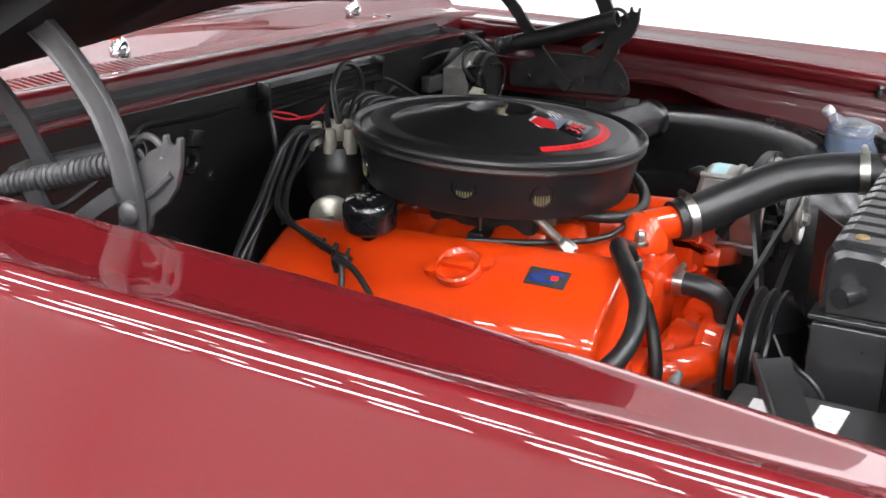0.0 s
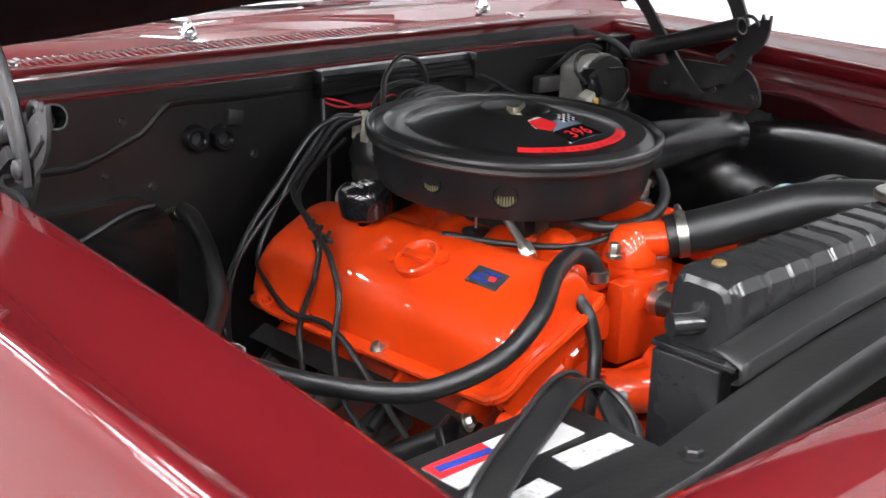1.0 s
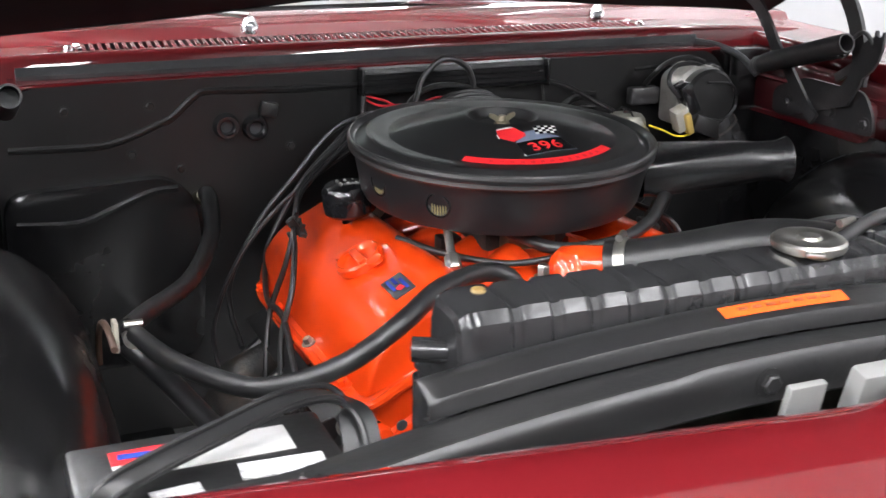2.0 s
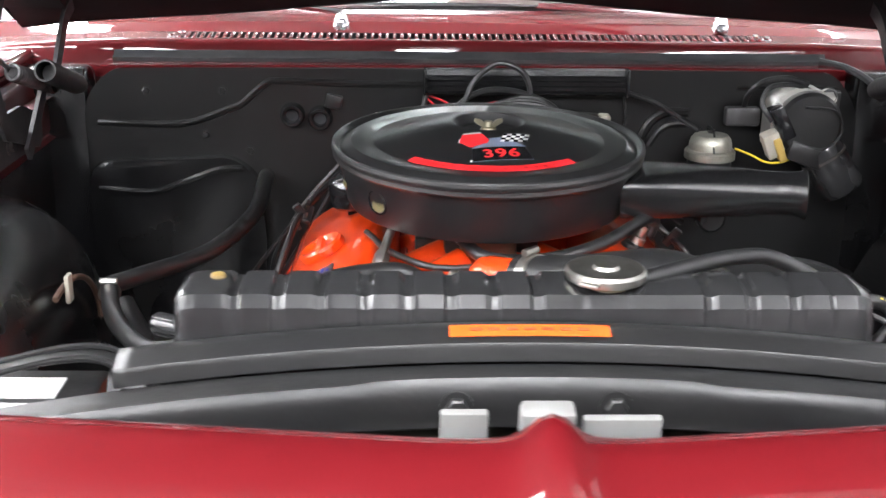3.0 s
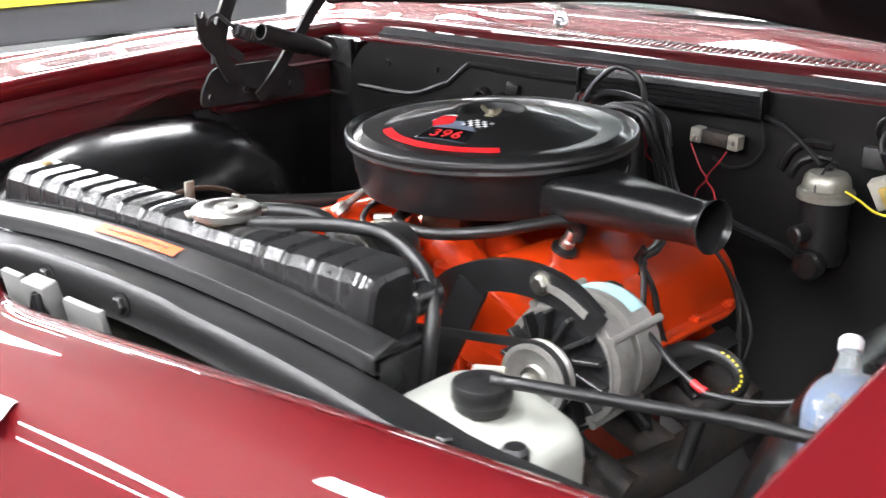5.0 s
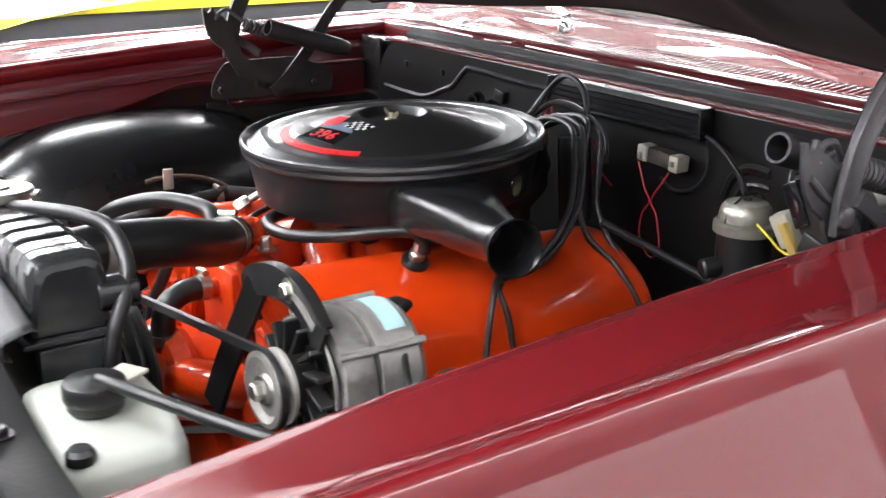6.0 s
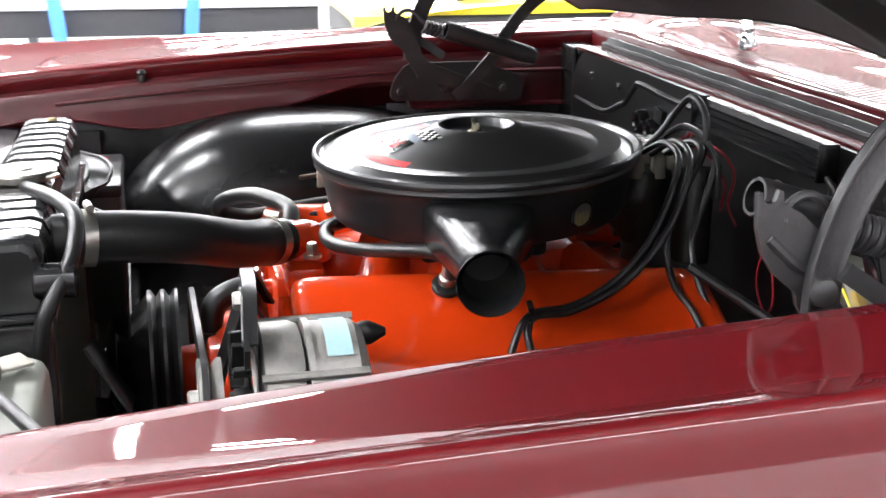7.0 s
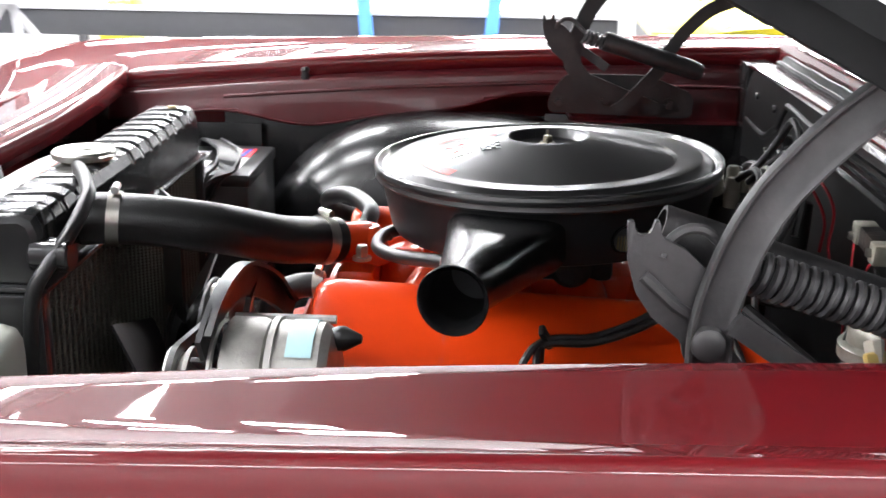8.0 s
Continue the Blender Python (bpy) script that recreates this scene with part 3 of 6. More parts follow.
    for s in (-1, 1):
        rows = []
        for k in range(25):
            y = along(0.885, 4.25, k / 24)
            t = max(0.0, (y - 3.3) / 0.95)
            w, d = 1 - 0.10 * t * t, 0.06 * t * t + 0.02 * math.sin(max(0.0, min(1.0, (y - 1.6) / 1.4)) * math.pi)
            rows.append([(s * x * w, y, z - d) for x, z in ((0.66, 0.992), (0.74, 0.994), (0.842, 1.005), (0.864, 1.001), (0.875, 0.970), (0.91, 0.85), (0.955, 0.74), (0.985, 0.60), (0.99, 0.50), (0.985, 0.36), (0.96, 0.24))])
        side = part("rear_side", grid_mesh(rows), RED, body, "glossy dark red door and rear quarter", 50)
        side.modifiers.new("sheet", "SOLIDIFY").thickness = 0.002
        part("door_gap", box((s * 0.94, 0.885, 0.62), (0.10, 0.006, 0.60)), BAY, side)
        part("wheel", lathe([(0.10, -0.10), (0.25, -0.11), (0.325, -0.10), (0.345, -0.06), (0.345, 0.06), (0.325, 0.10), (0.25, 0.11), (0.10, 0.10)], pose(s * 0.84, 3.1, 0.345, 0, 90, 0), 40), TYRE, body)
        part("pillar", strip([(s * 0.715, 0.64, 1.02), (s * 0.68, 0.95, 1.22), (s * 0.64, 1.25, 1.40)], 0.05, 0.03, (s, 0, 0)), RED, body)
    # radiator support across the front
    def lip(x):
        return 0.906 - 0.20 * x * x
    rows = []
    for k in range(57):
        x = along(-0.70, 0.70, k / 56)
        z, y = lip(min(abs(x), 0.46) * 1.0) - 0.02 * max(0, abs(x) - 0.46), -0.652 - 0.02 * x * x
        step = 0.0035 * (1 / (1 + math.exp(-(0.135 - abs(x)) * 160)))
        rows.append([(x, y + 0.052, z - 0.014), (x, y + 0.05, z - 0.004), (x, y + 0.03, z - 0.001), (x, y + 0.012, z - 0.001 + step), (x, y + 0.003, z + 0.002 + step), (x, y - 0.001, z - 0.002 + step), (x, y - 0.003, z - 0.012), (x, y - 0.003, z - 0.034), (x, y - 0.001, z - 0.037)])
    sup = part("radiator_support", grid_mesh(rows), BLACK, body, "black pressed steel radiator support", 40)
    sup.modifiers.new("sheet", "SOLIDIFY").thickness = 0.002
    for s in (-1, 1):
        part("bolt", hexbolt((s * 0.063, -0.6555, 0.889), (0, -1, 0), 0.009, 0.007), BLACK, sup)
        part("bolt", hexbolt((s * 0.45, -0.635, 0.864), (0, 0, 1), 0.008, 0.008), BLACK, sup)
    part("support_panel", box((0, -0.66, 0.66), (1.2, 0.006, 0.36)), BAY, body)
    latch = part("latch_plate", box((-0.059, -0.690, 0.876), (0.036, 0.008, 0.060), 0.002, (12, 0, 0)), GALV, body, "galvanised hood latch plate")
    part("latch_hook", box((0.003, -0.698, 0.884), (0.041, 0.02, 0.06), 0.004, (14, 0, 0)), GALV, latch)
    part("latch_hook", box((0.061, -0.690, 0.873), (0.060, 0.008, 0.056), 0.002, (12, 0, 0)), GALV, latch)
    for a, b in (((0.016, -0.716, 0.905), (0.002, -0.716, 0.868)), ((0.016, -0.716, 0.905), (0.026, -0.716, 0.862))):
        part("release_lever", rod(a, b, 0.0045, n=8), BLACK, latch, "black release lever")
    return body


def hood():
    ob = thing("hood", "open dark red car hood with black underside", "car hood", (0, 0.40, 1.05))
    ang = radians(28)
    ey, ez = Vector((0, -math.cos(ang), math.sin(ang))), Vector((0, math.sin(ang), math.cos(ang)))
    def pt(x, u, h):
        arch = (0.018 + 0.038 * math.exp(-((x / 0.33) ** 2))) * (1 - min(1, abs(x) / 0.72) ** 6)
        tip = -0.05 * max(0, (u - 0.95) / 0.2) ** 2
        return Vector((x, 0.40, 1.039)) + ey * u + ez * (arch + h + tip)
    xs = [along(-0.72, 0.72, k / 48) for k in range(49)]
    us = [along(0, 1.15, k / 24) for k in range(25)]
    part("skin", grid_mesh([[pt(x, u, 0.012) for u in us] for x in xs]), RED, ob, "glossy red outer skin", 60)
    part("underside", grid_mesh([[pt(x, u, -0.002 + (0.008 if (abs(x) % 0.36) < 0.28 and 0.08 < u < 1.06 else 0)) for u in us] for x in xs]), HOOD_IN, ob, "black pressed underside", 30)
    edge = [pt(x, 0, 0) for x in xs] + [pt(0.72, u, 0) for u in us] + [pt(x, 1.15, 0) for x in xs[::-1]] + [pt(-0.72, u, 0) for u in us[::-1]]
    rows = []
    for p in edge:
        rows.append([p + ez * -0.004, p + ez * 0.0125])
    part("edge", grid_mesh(rows, closed_u=True), HOOD_IN, ob, "black painted hood edge")
    for s in (-1, 1):
        rows = []
        for k in range(20):
            u = along(0.14, 0.9, k / 19)
            c = pt(s * 0.655, u, -0.02)
            rows.append([c + Vector((s * 0.05, 0, 0)) + ez * 0.02, c + Vector((s * 0.045, 0, 0)) - ez * 0.012, c - Vector((s * 0.045, 0, 0)) - ez * 0.012, c - Vector((s * 0.05, 0, 0)) + ez * 0.03])
        part("side_rail", grid_mesh(rows, cap=True, closed_v=True), HOOD_IN, ob)
    return ob


def hinge(sign, body):
    """The hinges mirror each other; the passenger side's sits 12 mm further forward."""
    ob = thing("hood_hinge", "grey steel hood hinge with a heavy coil spring" if sign > 0 else "worn grey hood hinge with a coil spring", "hinge", (sign * 0.66, 0.12, 0.95))
    ob.parent = body
    X = lambda x, y, z: (sign * x, y, z)
    yz = Matrix(((0, 0, 1, 0), (1, 0, 0, 0), (0, 1, 0, 0), (0, 0, 0, 1)))
    def plate(name, outline, x0, thick, mat, r=0.012, label="", up=None):
        m = Matrix.Translation((sign * x0, 0, 0)) @ Matrix.Diagonal((sign, 1, 1, 1)) @ yz
        return part(name, prism(rounded(outline, r, 4), m, thick, 0.0008), mat, up or ob, label)
    plate("base_plate", [(0.035, 0.886), (0.285, 0.880), (0.285, 0.923), (0.205, 0.953), (0.065, 0.953), (0.04, 0.918)], 0.664, 0.006, HINGE_DARK, 0.015, "dark hinge base plate bolted to the apron")
    tip = [(0.0215, 1.053), (0.0255, 1.0535), (0.0265, 1.0465), (0.030, 1.0445), (0.0345, 1.0450), (0.0365, 1.0475), (0.0385, 1.0545), (0.0415, 1.0535), (0.0425, 1.044)]
    outline = tip + [(0.058, 1.036), (0.072, 1.023), (0.081, 1.001), (0.091, 0.972), (0.105, 0.955), (0.225, 0.908), (0.225, 0.886), (0.085, 0.928), (0.061, 0.966), (0.059, 0.976), (0.040, 0.991), (0.029, 1.007), (0.023, 1.027)]
    leaf = plate("leaf", outline, 0.650, 0.004, HINGE, 0.0014, "grey hinge leaf with a forked tip")
    # the bay-side face takes the darker hinge colour
    plate("inner_face", outline, 0.6485, 0.0013, HINGE_DARK, 0.0014, "darker bay side", leaf)
    part("pressed_rib", tube([X(0.6535, 0.033, 1.019), X(0.6545, 0.045, 1.008), X(0.6545, 0.054, 1.000), X(0.6535, 0.063, 0.994)], 0.0042, 8), HINGE, leaf)
    part("link", strip([X(0.636, 0.24, 0.993), X(0.640, 0.21, 0.953), X(0.644, 0.17, 0.908), X(0.644, 0.15, 0.893)], 0.022, 0.006, (1, 0, 0)), HINGE_DARK, ob)
    part("short_link", strip([X(0.668, 0.088, 0.995), X(0.668, 0.112, 0.979), X(0.666, 0.135, 0.963)], 0.015, 0.005, (1, 0, 0)), HINGE, ob)
    # long curved lift arm, a shallow channel
    mid = [(0.0755, 0.962), (0.076, 0.9855), (0.0795, 1.006), (0.0895, 1.0385), (0.1040, 1.068), (0.1215, 1.0915), (0.150, 1.121), (0.188, 1.149), (0.230, 1.170)]
    pts = [Vector(p) for p in spline([X(0.659, y, z) for y, z in mid], 5)]
    rows = []
    for k, c in enumerate(pts):
        d = (pts[min(k + 1, len(pts) - 1)] - pts[max(k - 1, 0)]).normalized()
        side = d.cross(Vector((sign, 0, 0))).normalized()
        out = Vector((sign, 0, 0))
        sec = [(-0.0138, -0.0015), (-0.0142, 0.0050), (-0.0128, 0.0068), (-0.0106, 0.0066), (-0.0088, 0.0040), (-0.0070, 0.0034), (0.0085, 0.0034), (0.0102, 0.0040), (0.0122, 0.0058), (0.0138, 0.0054), (0.0142, 0.0040), (0.0138, -0.0015)]
        rows.append([c + side * a * sign + out * b for a, b in sec])
    arm = part("lift_arm", grid_mesh(rows, closed_v=True, cap=True), HINGE, ob, "curved grey lift arm", 50)
    # darker face on the arm's bay side, as on the leaf
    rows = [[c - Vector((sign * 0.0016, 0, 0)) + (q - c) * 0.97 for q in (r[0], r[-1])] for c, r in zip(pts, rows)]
    part("inner_face", grid_mesh(rows), HINGE_DARK, arm, "darker bay side")
    part("pivot", lathe([(0.0, 0.009), (0.007, 0.0085), (0.0105, 0.006), (0.0115, 0)], aim(X(0.6625, 0.074, 0.979), X(0.70, 0.074, 0.979)), 20), HINGE, ob, "round pivot rivet")
    part("rear_arm", strip([X(0.620, 0.205, 0.975), X(0.618, 0.232, 1.002), X(0.616, 0.256, 1.034), X(0.616, 0.292, 1.068), X(0.616, 0.33, 1.085)], 0.022, 0.006, (1, 0, 0)), HINGE_DARK, ob)
    # spring
    a, b = Vector(X(0.634, 0.092, 1.0205)), Vector(X(0.634, 0.300, 0.960))
    d = (b - a).normalized()
    s1 = d.cross(Vector((1, 0, 0))).normalized()
    s2 = Vector((1, 0, 0))
    if sign < 0:
        b = a + (b - a) * 0.82
    rad = 0.0125 if sign > 0 else 0.0098
    turns, per = 28 if sign > 0 else 23, 14
    pts = [a + (b - a) * (k / (turns * per)) + rad * (math.cos(2 * math.pi * k / per) * s1 + math.sin(2 * math.pi * k / per) * s2) for k in range(turns * per + 1)]
    part("spring", tube(pts, 0.0033, 7, 1), HINGE, ob, "thick grey coil spring")
    part("spring_core", rod(a + d * 0.005, b - d * 0.004, rad - 0.003, n=14), HINGE_DARK, ob)
    part("spring_hook", tube([X(0.640, 0.094, 1.026), X(0.643, 0.086, 1.033), X(0.646, 0.079, 1.040), X(0.647, 0.071, 1.0465), X(0.647, 0.064, 1.0480), X(0.647, 0.056, 1.0460), X(0.648, 0.048, 1.039), X(0.652, 0.044, 1.030)], 0.0036, 8), HINGE, ob)
    # black sleeve on the bay side of the spring
    a2, b2 = (Vector(X(0.602, 0.048, 1.036)), Vector(X(0.602, 0.247, 0.973))) if sign > 0 else (Vector(X(0.600, 0.122, 1.018)), Vector(X(0.602, 0.285, 0.968)))
    bm = lathe([(0.0125, 0), (0.0150, 0), (0.0158, 0.003), (0.0158, (b2 - a2).length - 0.02), (0.013, (b2 - a2).length), (0.0125, (b2 - a2).length), (0.0125, 0.03), (0, 0.03)], aim(a2, b2), 20, cap=False)
    part("sleeve", bm, HINGE_DARK, ob, "black tubular spring sleeve")
    for y, z in ((0.055, 0.903), (0.245, 0.903), (0.135, 0.908)):
        part("bolt", hexbolt(X(0.664, y, z), (-sign, 0, 0), 0.008, 0.007), HINGE_DARK, ob)
    if sign < 0:
        ob.location += Vector((0, -0.012, 0))
    return ob


# ---- engine ----
def ez(y, z):
    """The engine leans back a little: height at y."""
    return z - 0.045 * y


VC_SEC = [(0.112, 0.779), (0.118, 0.800), (0.130, 0.816), (0.150, 0.826), (0.172, 0.824), (0.195, 0.813), (0.224, 0.797), (0.246, 0.781), (0.262, 0.761), (0.272, 0.738), (0.279, 0.708)]


def valve_cover(sign, engine):
    ys = [-0.252, -0.250, -0.246, -0.238, -0.226, -0.20, -0.1, 0.0, 0.10, 0.2, 0.218, 0.230, 0.237, 0.240, 0.241]
    sc = [0.80, 0.90, 0.95, 0.985, 1, 1, 1, 1, 1, 1, 0.98, 0.94, 0.89, 0.83, 0.72]
    sec = [(p[0], p[1]) for p in spline([(x, z, 0) for x, z in VC_SEC], 3)]
    bx, bz = 0.19, 0.742
    rows = []
    for y, s in zip(ys, sc):
        rows.append([(sign * (bx + (x - bx) * (0.5 + 0.5 * s)), y, ez(y, bz + (z - bz) * s)) for x, z in sec])
    vc = part("valve_cover", grid_mesh(rows, cap=True), ORANGE, engine, "glossy orange painted valve cover", 50)
    # flange
    m = lambda y, cut=0.0: [(sign * 0.104, y, ez(y, 0.783)), (sign * 0.107, y, ez(y, 0.789)), (sign * (0.289 - cut), y, ez(y, 0.704 + 0.47 * cut)), (sign * (0.287 - cut), y, ez(y, 0.697 + 0.47 * cut))]
    part("flange", grid_mesh([m(-0.262), m(-0.1), m(0.1), m(0.19), m(0.222, 0.014), m(0.252, 0.045)], closed_v=True, cap=True), ORANGE, vc)
    fl = lambda x, y: (sign * x, y, ez(y, along(0.789, 0.704, (x - 0.107) / 0.182) - 0.004))
    bead = [fl(0.215, 0.250), fl(0.243, 0.248), fl(0.272, 0.222), fl(0.287, 0.180), fl(0.288, 0.1), fl(0.288, -0.1), fl(0.288, -0.235), fl(0.284, -0.256), fl(0.268, -0.266), fl(0.235, -0.262), fl(0.19, -0.264), fl(0.14, -0.266), fl(0.112, -0.262)]
    part("flange_bead", tube(bead, 0.0062, 8, 6), ORANGE, vc, "rolled edge of the cover")
    for y in (-0.20, -0.055, 0.09, 0.185):
        part("bolt", hexbolt((sign * 0.284, y, ez(y, 0.708)), (sign * 0.43, 0, 0.9), 0.0065, 0.009), ZINC if y == -0.055 else ORANGE, vc)
    return vc


def surf(sign, x, y, lift=0.0):
    """A point of the valve cover's top at x, y and the direction away from it."""
    for (xa, za), (xb, zb) in zip(VC_SEC, VC_SEC[1:]):
        if xa <= x <= xb:
            z = along(za, zb, (x - xa) / (xb - xa))
            n = Vector((-(zb - za), 0, xb - xa)).normalized()
            break
    n = Vector((sign * n.x, 0, n.z))
    return Vector((sign * x, y, ez(y, z))) + n * lift, n


def engine():
    eng = thing("engine", "bright orange painted vintage V8 engine block", "engine", (0, 0, 0.40))
    # block and heads
    bm = box((0, -0.01, 0.54), (0.34, 0.50, 0.26), 0.02)
    part("block", bm, ORANGE_CAST, eng, "orange cast iron engine block")
    for s in (-1, 1):
        sec = [(0.10, 0.60), (0.095, 0.775), (0.280, 0.699), (0.268, 0.682), (0.222, 0.655), (0.205, 0.60)]
        rows = [[(s * x, y, ez(y, z)) for x, z in sec] for y in (-0.258, -0.1, 0.1, 0.245)]
        own = grid_mesh(rows, closed_v=True, cap=True)
        bmesh.ops.bevel(own, geom=list(own.edges), offset=0.004, segments=2, affect="EDGES")
        head = part("cylinder_head", own, ORANGE_CAST, eng, "orange cylinder head")
        part("front_pad", box((s * 0.214, -0.260, 0.672), (0.082, 0.014, 0.050), 0.005, (0, s * 32, 0)), ORANGE_CAST, head)
        part("casting_rib", rod((s * 0.265, -0.258, 0.668), (s * 0.115, -0.258, 0.752), 0.006, n=10), ORANGE_CAST, head)
        # Flat dark discs painted on in place of shaded bolt holes.
        for hx, hz in ((0.240, 0.690), (0.186, 0.657)):
            part("bolt_hole_shade", lathe([(0, 0.0006), (0.0062, 0.0006), (0.0068, 0)], aim((s * hx, -0.2668, hz), (s * hx, -0.30, hz)), 16, cap=False), DARK_P, head)
        # bosses and ridges of the rough front casting
        part("casting_boss", lathe([(0.021, 0), (0.019, 0.010), (0.015, 0.013), (0.006, 0.0125), (0.005, 0.009), (0, 0.009)], aim((s * 0.236, -0.256, 0.640), (s * 0.236, -0.30, 0.640)), 20), ORANGE_CAST, head)
        part("casting_boss", lathe([(0.015, 0), (0.013, 0.012), (0.010, 0.014), (0, 0.014)], aim((s * 0.262, -0.254, 0.676), (s * 0.262, -0.30, 0.676)), 18), ORANGE_CAST, head)
        part("casting_rib", rod((s * 0.163, -0.260, 0.735), (s * 0.190, -0.262, 0.610), 0.007, n=10, r2=0.010), ORANGE_CAST, head)
        part("casting_rib", rod((s * 0.215, -0.258, 0.700), (s * 0.248, -0.260, 0.630), 0.006, n=10, r2=0.008), ORANGE_CAST, head)
        part("bolt", hexbolt((s * 0.205, -0.266, 0.655), (0, -1, 0), 0.0075, 0.007), ORANGE_CAST, head)
        for y in (-0.19, -0.07, 0.06, 0.18):
            part("plug_boss", rod((s * 0.225, y, ez(y, 0.672)), (s * 0.272, y - 0.008, ez(y, 0.648)), 0.022, n=14, r2=0.017), ORANGE_CAST, head)
            part("spark_plug_boot", rod((s * 0.268, y, ez(y, 0.645)), (s * 0.315, y - 0.01, ez(y, 0.615)), 0.010, n=12, r2=0.007), RUBBER, head)
    covers = {s: valve_cover(s, eng) for s in (-1, 1)}
    # passenger cover: oil cap, breather, emblem plate
    p, n = surf(-1, 0.212, -0.05)
    m = aim(p, p + n)
    bm = lathe([(0.026, 0), (0.0305, 0.001), (0.032, 0.005), (0.031, 0.011), (0.028, 0.0135), (0.025, 0.012), (0.0225, 0.0085), (0.020, 0.0075), (0, 0.0080)], m, 40)
    bmesh.ops.transform(rib := box((0, 0, 0.011), (0.046, 0.011, 0.009), 0.003), matrix=m, verts=rib.verts)
    join(bm, rib)
    for a in (20, 200):
        q = m @ Vector((0.033 * math.cos(radians(a)), 0.033 * math.sin(radians(a)), 0.006))
        bm = lathe([(0.004, 0), (0.011, 0.001), (0.011, 0.006), (0.005, 0.007)], aim(q, q + n), 12, bm)
    part("oil_cap", bm, ORANGE, covers[-1], "orange twist-on oil filler cap with lugs")
    p, n = surf(-1, 0.176, 0.10)
    up = Vector((-0.12, 0, 1))
    bm = lathe([(0.014, -0.004), (0.014, 0.008), (0.032, 0.009), (0.0355, 0.013), (0.0365, 0.030), (0.0355, 0.044), (0.031, 0.050), (0.018, 0.053), (0, 0.0535)], aim(p, p + up), 40)
    breather = part("breather_cap", bm, GLOSS, covers[-1], "glossy black crankcase breather cap")
    top = p + up.normalized() * 0.0525
    for dx in (-1, 0, 1):
        for dy in (-0.5, 0.5):
            part("vent_hole", box(tuple(top + Vector((dx * 0.011, dy * 0.015, 0.0005))), (0.004, 0.007, 0.003), 0.001, (0, -7, 0), 1), ALU, breather)
    part("breather_pipe", rod(p + Vector((0.03, 0.02, 0.02)), p + Vector((0.075, 0.05, 0.035)), 0.012, n=14), GLOSS, covers[-1])
    a, n = surf(-1, 0.206, -0.165)
    tilt = math.degrees(math.atan2(n.x, n.z))
    emb = part("emblem_plate", box(tuple(a + n * 0.0015), (0.028, 0.052, 0.0025), 0.001, (0, tilt, 0)), DARK_P, covers[-1], "small blue and red emblem plate")
    part("badge", box(tuple(a + n * 0.003 + Vector((0, -0.010, 0))), (0.008, 0.010, 0.0012), 0.0005, (0, tilt, 20), 1), RED_L, emb)
    side = Vector((n.z, 0, -n.x)).normalized()
    for du, dy, w in ((-0.007, 0.006, 0.030), (0.0, 0.012, 0.018), (0.007, -0.004, 0.030)):
        part("stripe", box(tuple(a + n * 0.0028 + side * du + Vector((0, dy, 0))), (0.004, w, 0.001), 0, (0, tilt, 0), 1), BLUE_L, emb, "blue enamel stripe")
    # driver cover: crankcase valve with grommet
    p, n = surf(1, 0.182, -0.083)
    bm = lathe([(0.013, -0.002), (0.017, 0.001), (0.017, 0.006), (0.012, 0.009)], aim(p, p + n), 24)
    part("grommet", bm, RUBBER, covers[1], "black rubber grommet")
    part("crankcase_valve", lathe([(0.0085, 0.006), (0.010, 0.010), (0.010, 0.018), (0.008, 0.020), (0.008, 0.034), (0.005, 0.036)], aim(p, p + n), 18), ZINC, covers[1], "zinc crankcase ventilation valve")
    # intake manifold
    own = box((0, -0.005, 0.745), (0.20, 0.47, 0.05), 0.012)
    box((0, 0, 0.79), (0.10, 0.26, 0.06), 0.02, bm=own)
    lathe([(0.042, 0), (0.042, 0.02), (0.036, 0.034), (0.02, 0.042), (0, 0.044)], pose(-0.045, -0.165, 0.775), 28, own)
    lathe([(0.03, 0), (0.03, 0.018), (0.02, 0.026), (0, 0.028)], pose(0.055, -0.14, 0.775), 24, own)
    manifold = part("intake_manifold", own, ORANGE_CAST, eng, "orange cast intake manifold with runners")
    for s in (-1, 1):
        for y in (-0.16, -0.055, 0.055, 0.16):
            part("runner", rod((s * 0.03, y * 0.75, ez(y, 0.80)), (s * 0.125, y, ez(y, 0.765)), 0.030, None, 16, 0.027), ORANGE_CAST, manifold)
    # thermostat housing with its neck
    own = box((0.012, -0.222, 0.795), (0.085, 0.05, 0.04), 0.012)
    lathe([(0.034, 0), (0.034, 0.012), (0.029, 0.022), (0.026, 0.034), (0.018, 0.043), (0, 0.047)], pose(-0.006, -0.218, 0.81), 28, own)
    rod((-0.006, -0.217, 0.835), (0.046, -0.266, 0.844), 0.023, own, 20)
    part("thermostat_housing", own, ORANGE, eng, "orange thermostat housing with hose neck")
    for x, y in ((0.047, -0.214), (-0.05, -0.228)):
        part("bolt", hexbolt((x, y, 0.826), (0, 0, 1), 0.0075, 0.018), ZINC, eng)
    # timing cover, water pump
    own = box((0, -0.275, 0.57), (0.30, 0.03, 0.26), 0.02)
    lathe([(0.105, 0), (0.11, 0.02), (0.09, 0.03), (0, 0.032)], pose(0, -0.29, 0.54, 90, 0, 0), 32, own)
    part("timing_cover", own, ORANGE_CAST, eng, "orange timing cover")
    own = rod((0, -0.27, 0.67), (0, -0.40, 0.67), 0.045, None, 28, 0.032)
    lathe([(0.058, 0), (0.062, 0.01), (0.055, 0.03), (0.04, 0.035)], pose(0, -0.31, 0.67, 90, 0, 0), 32, own)
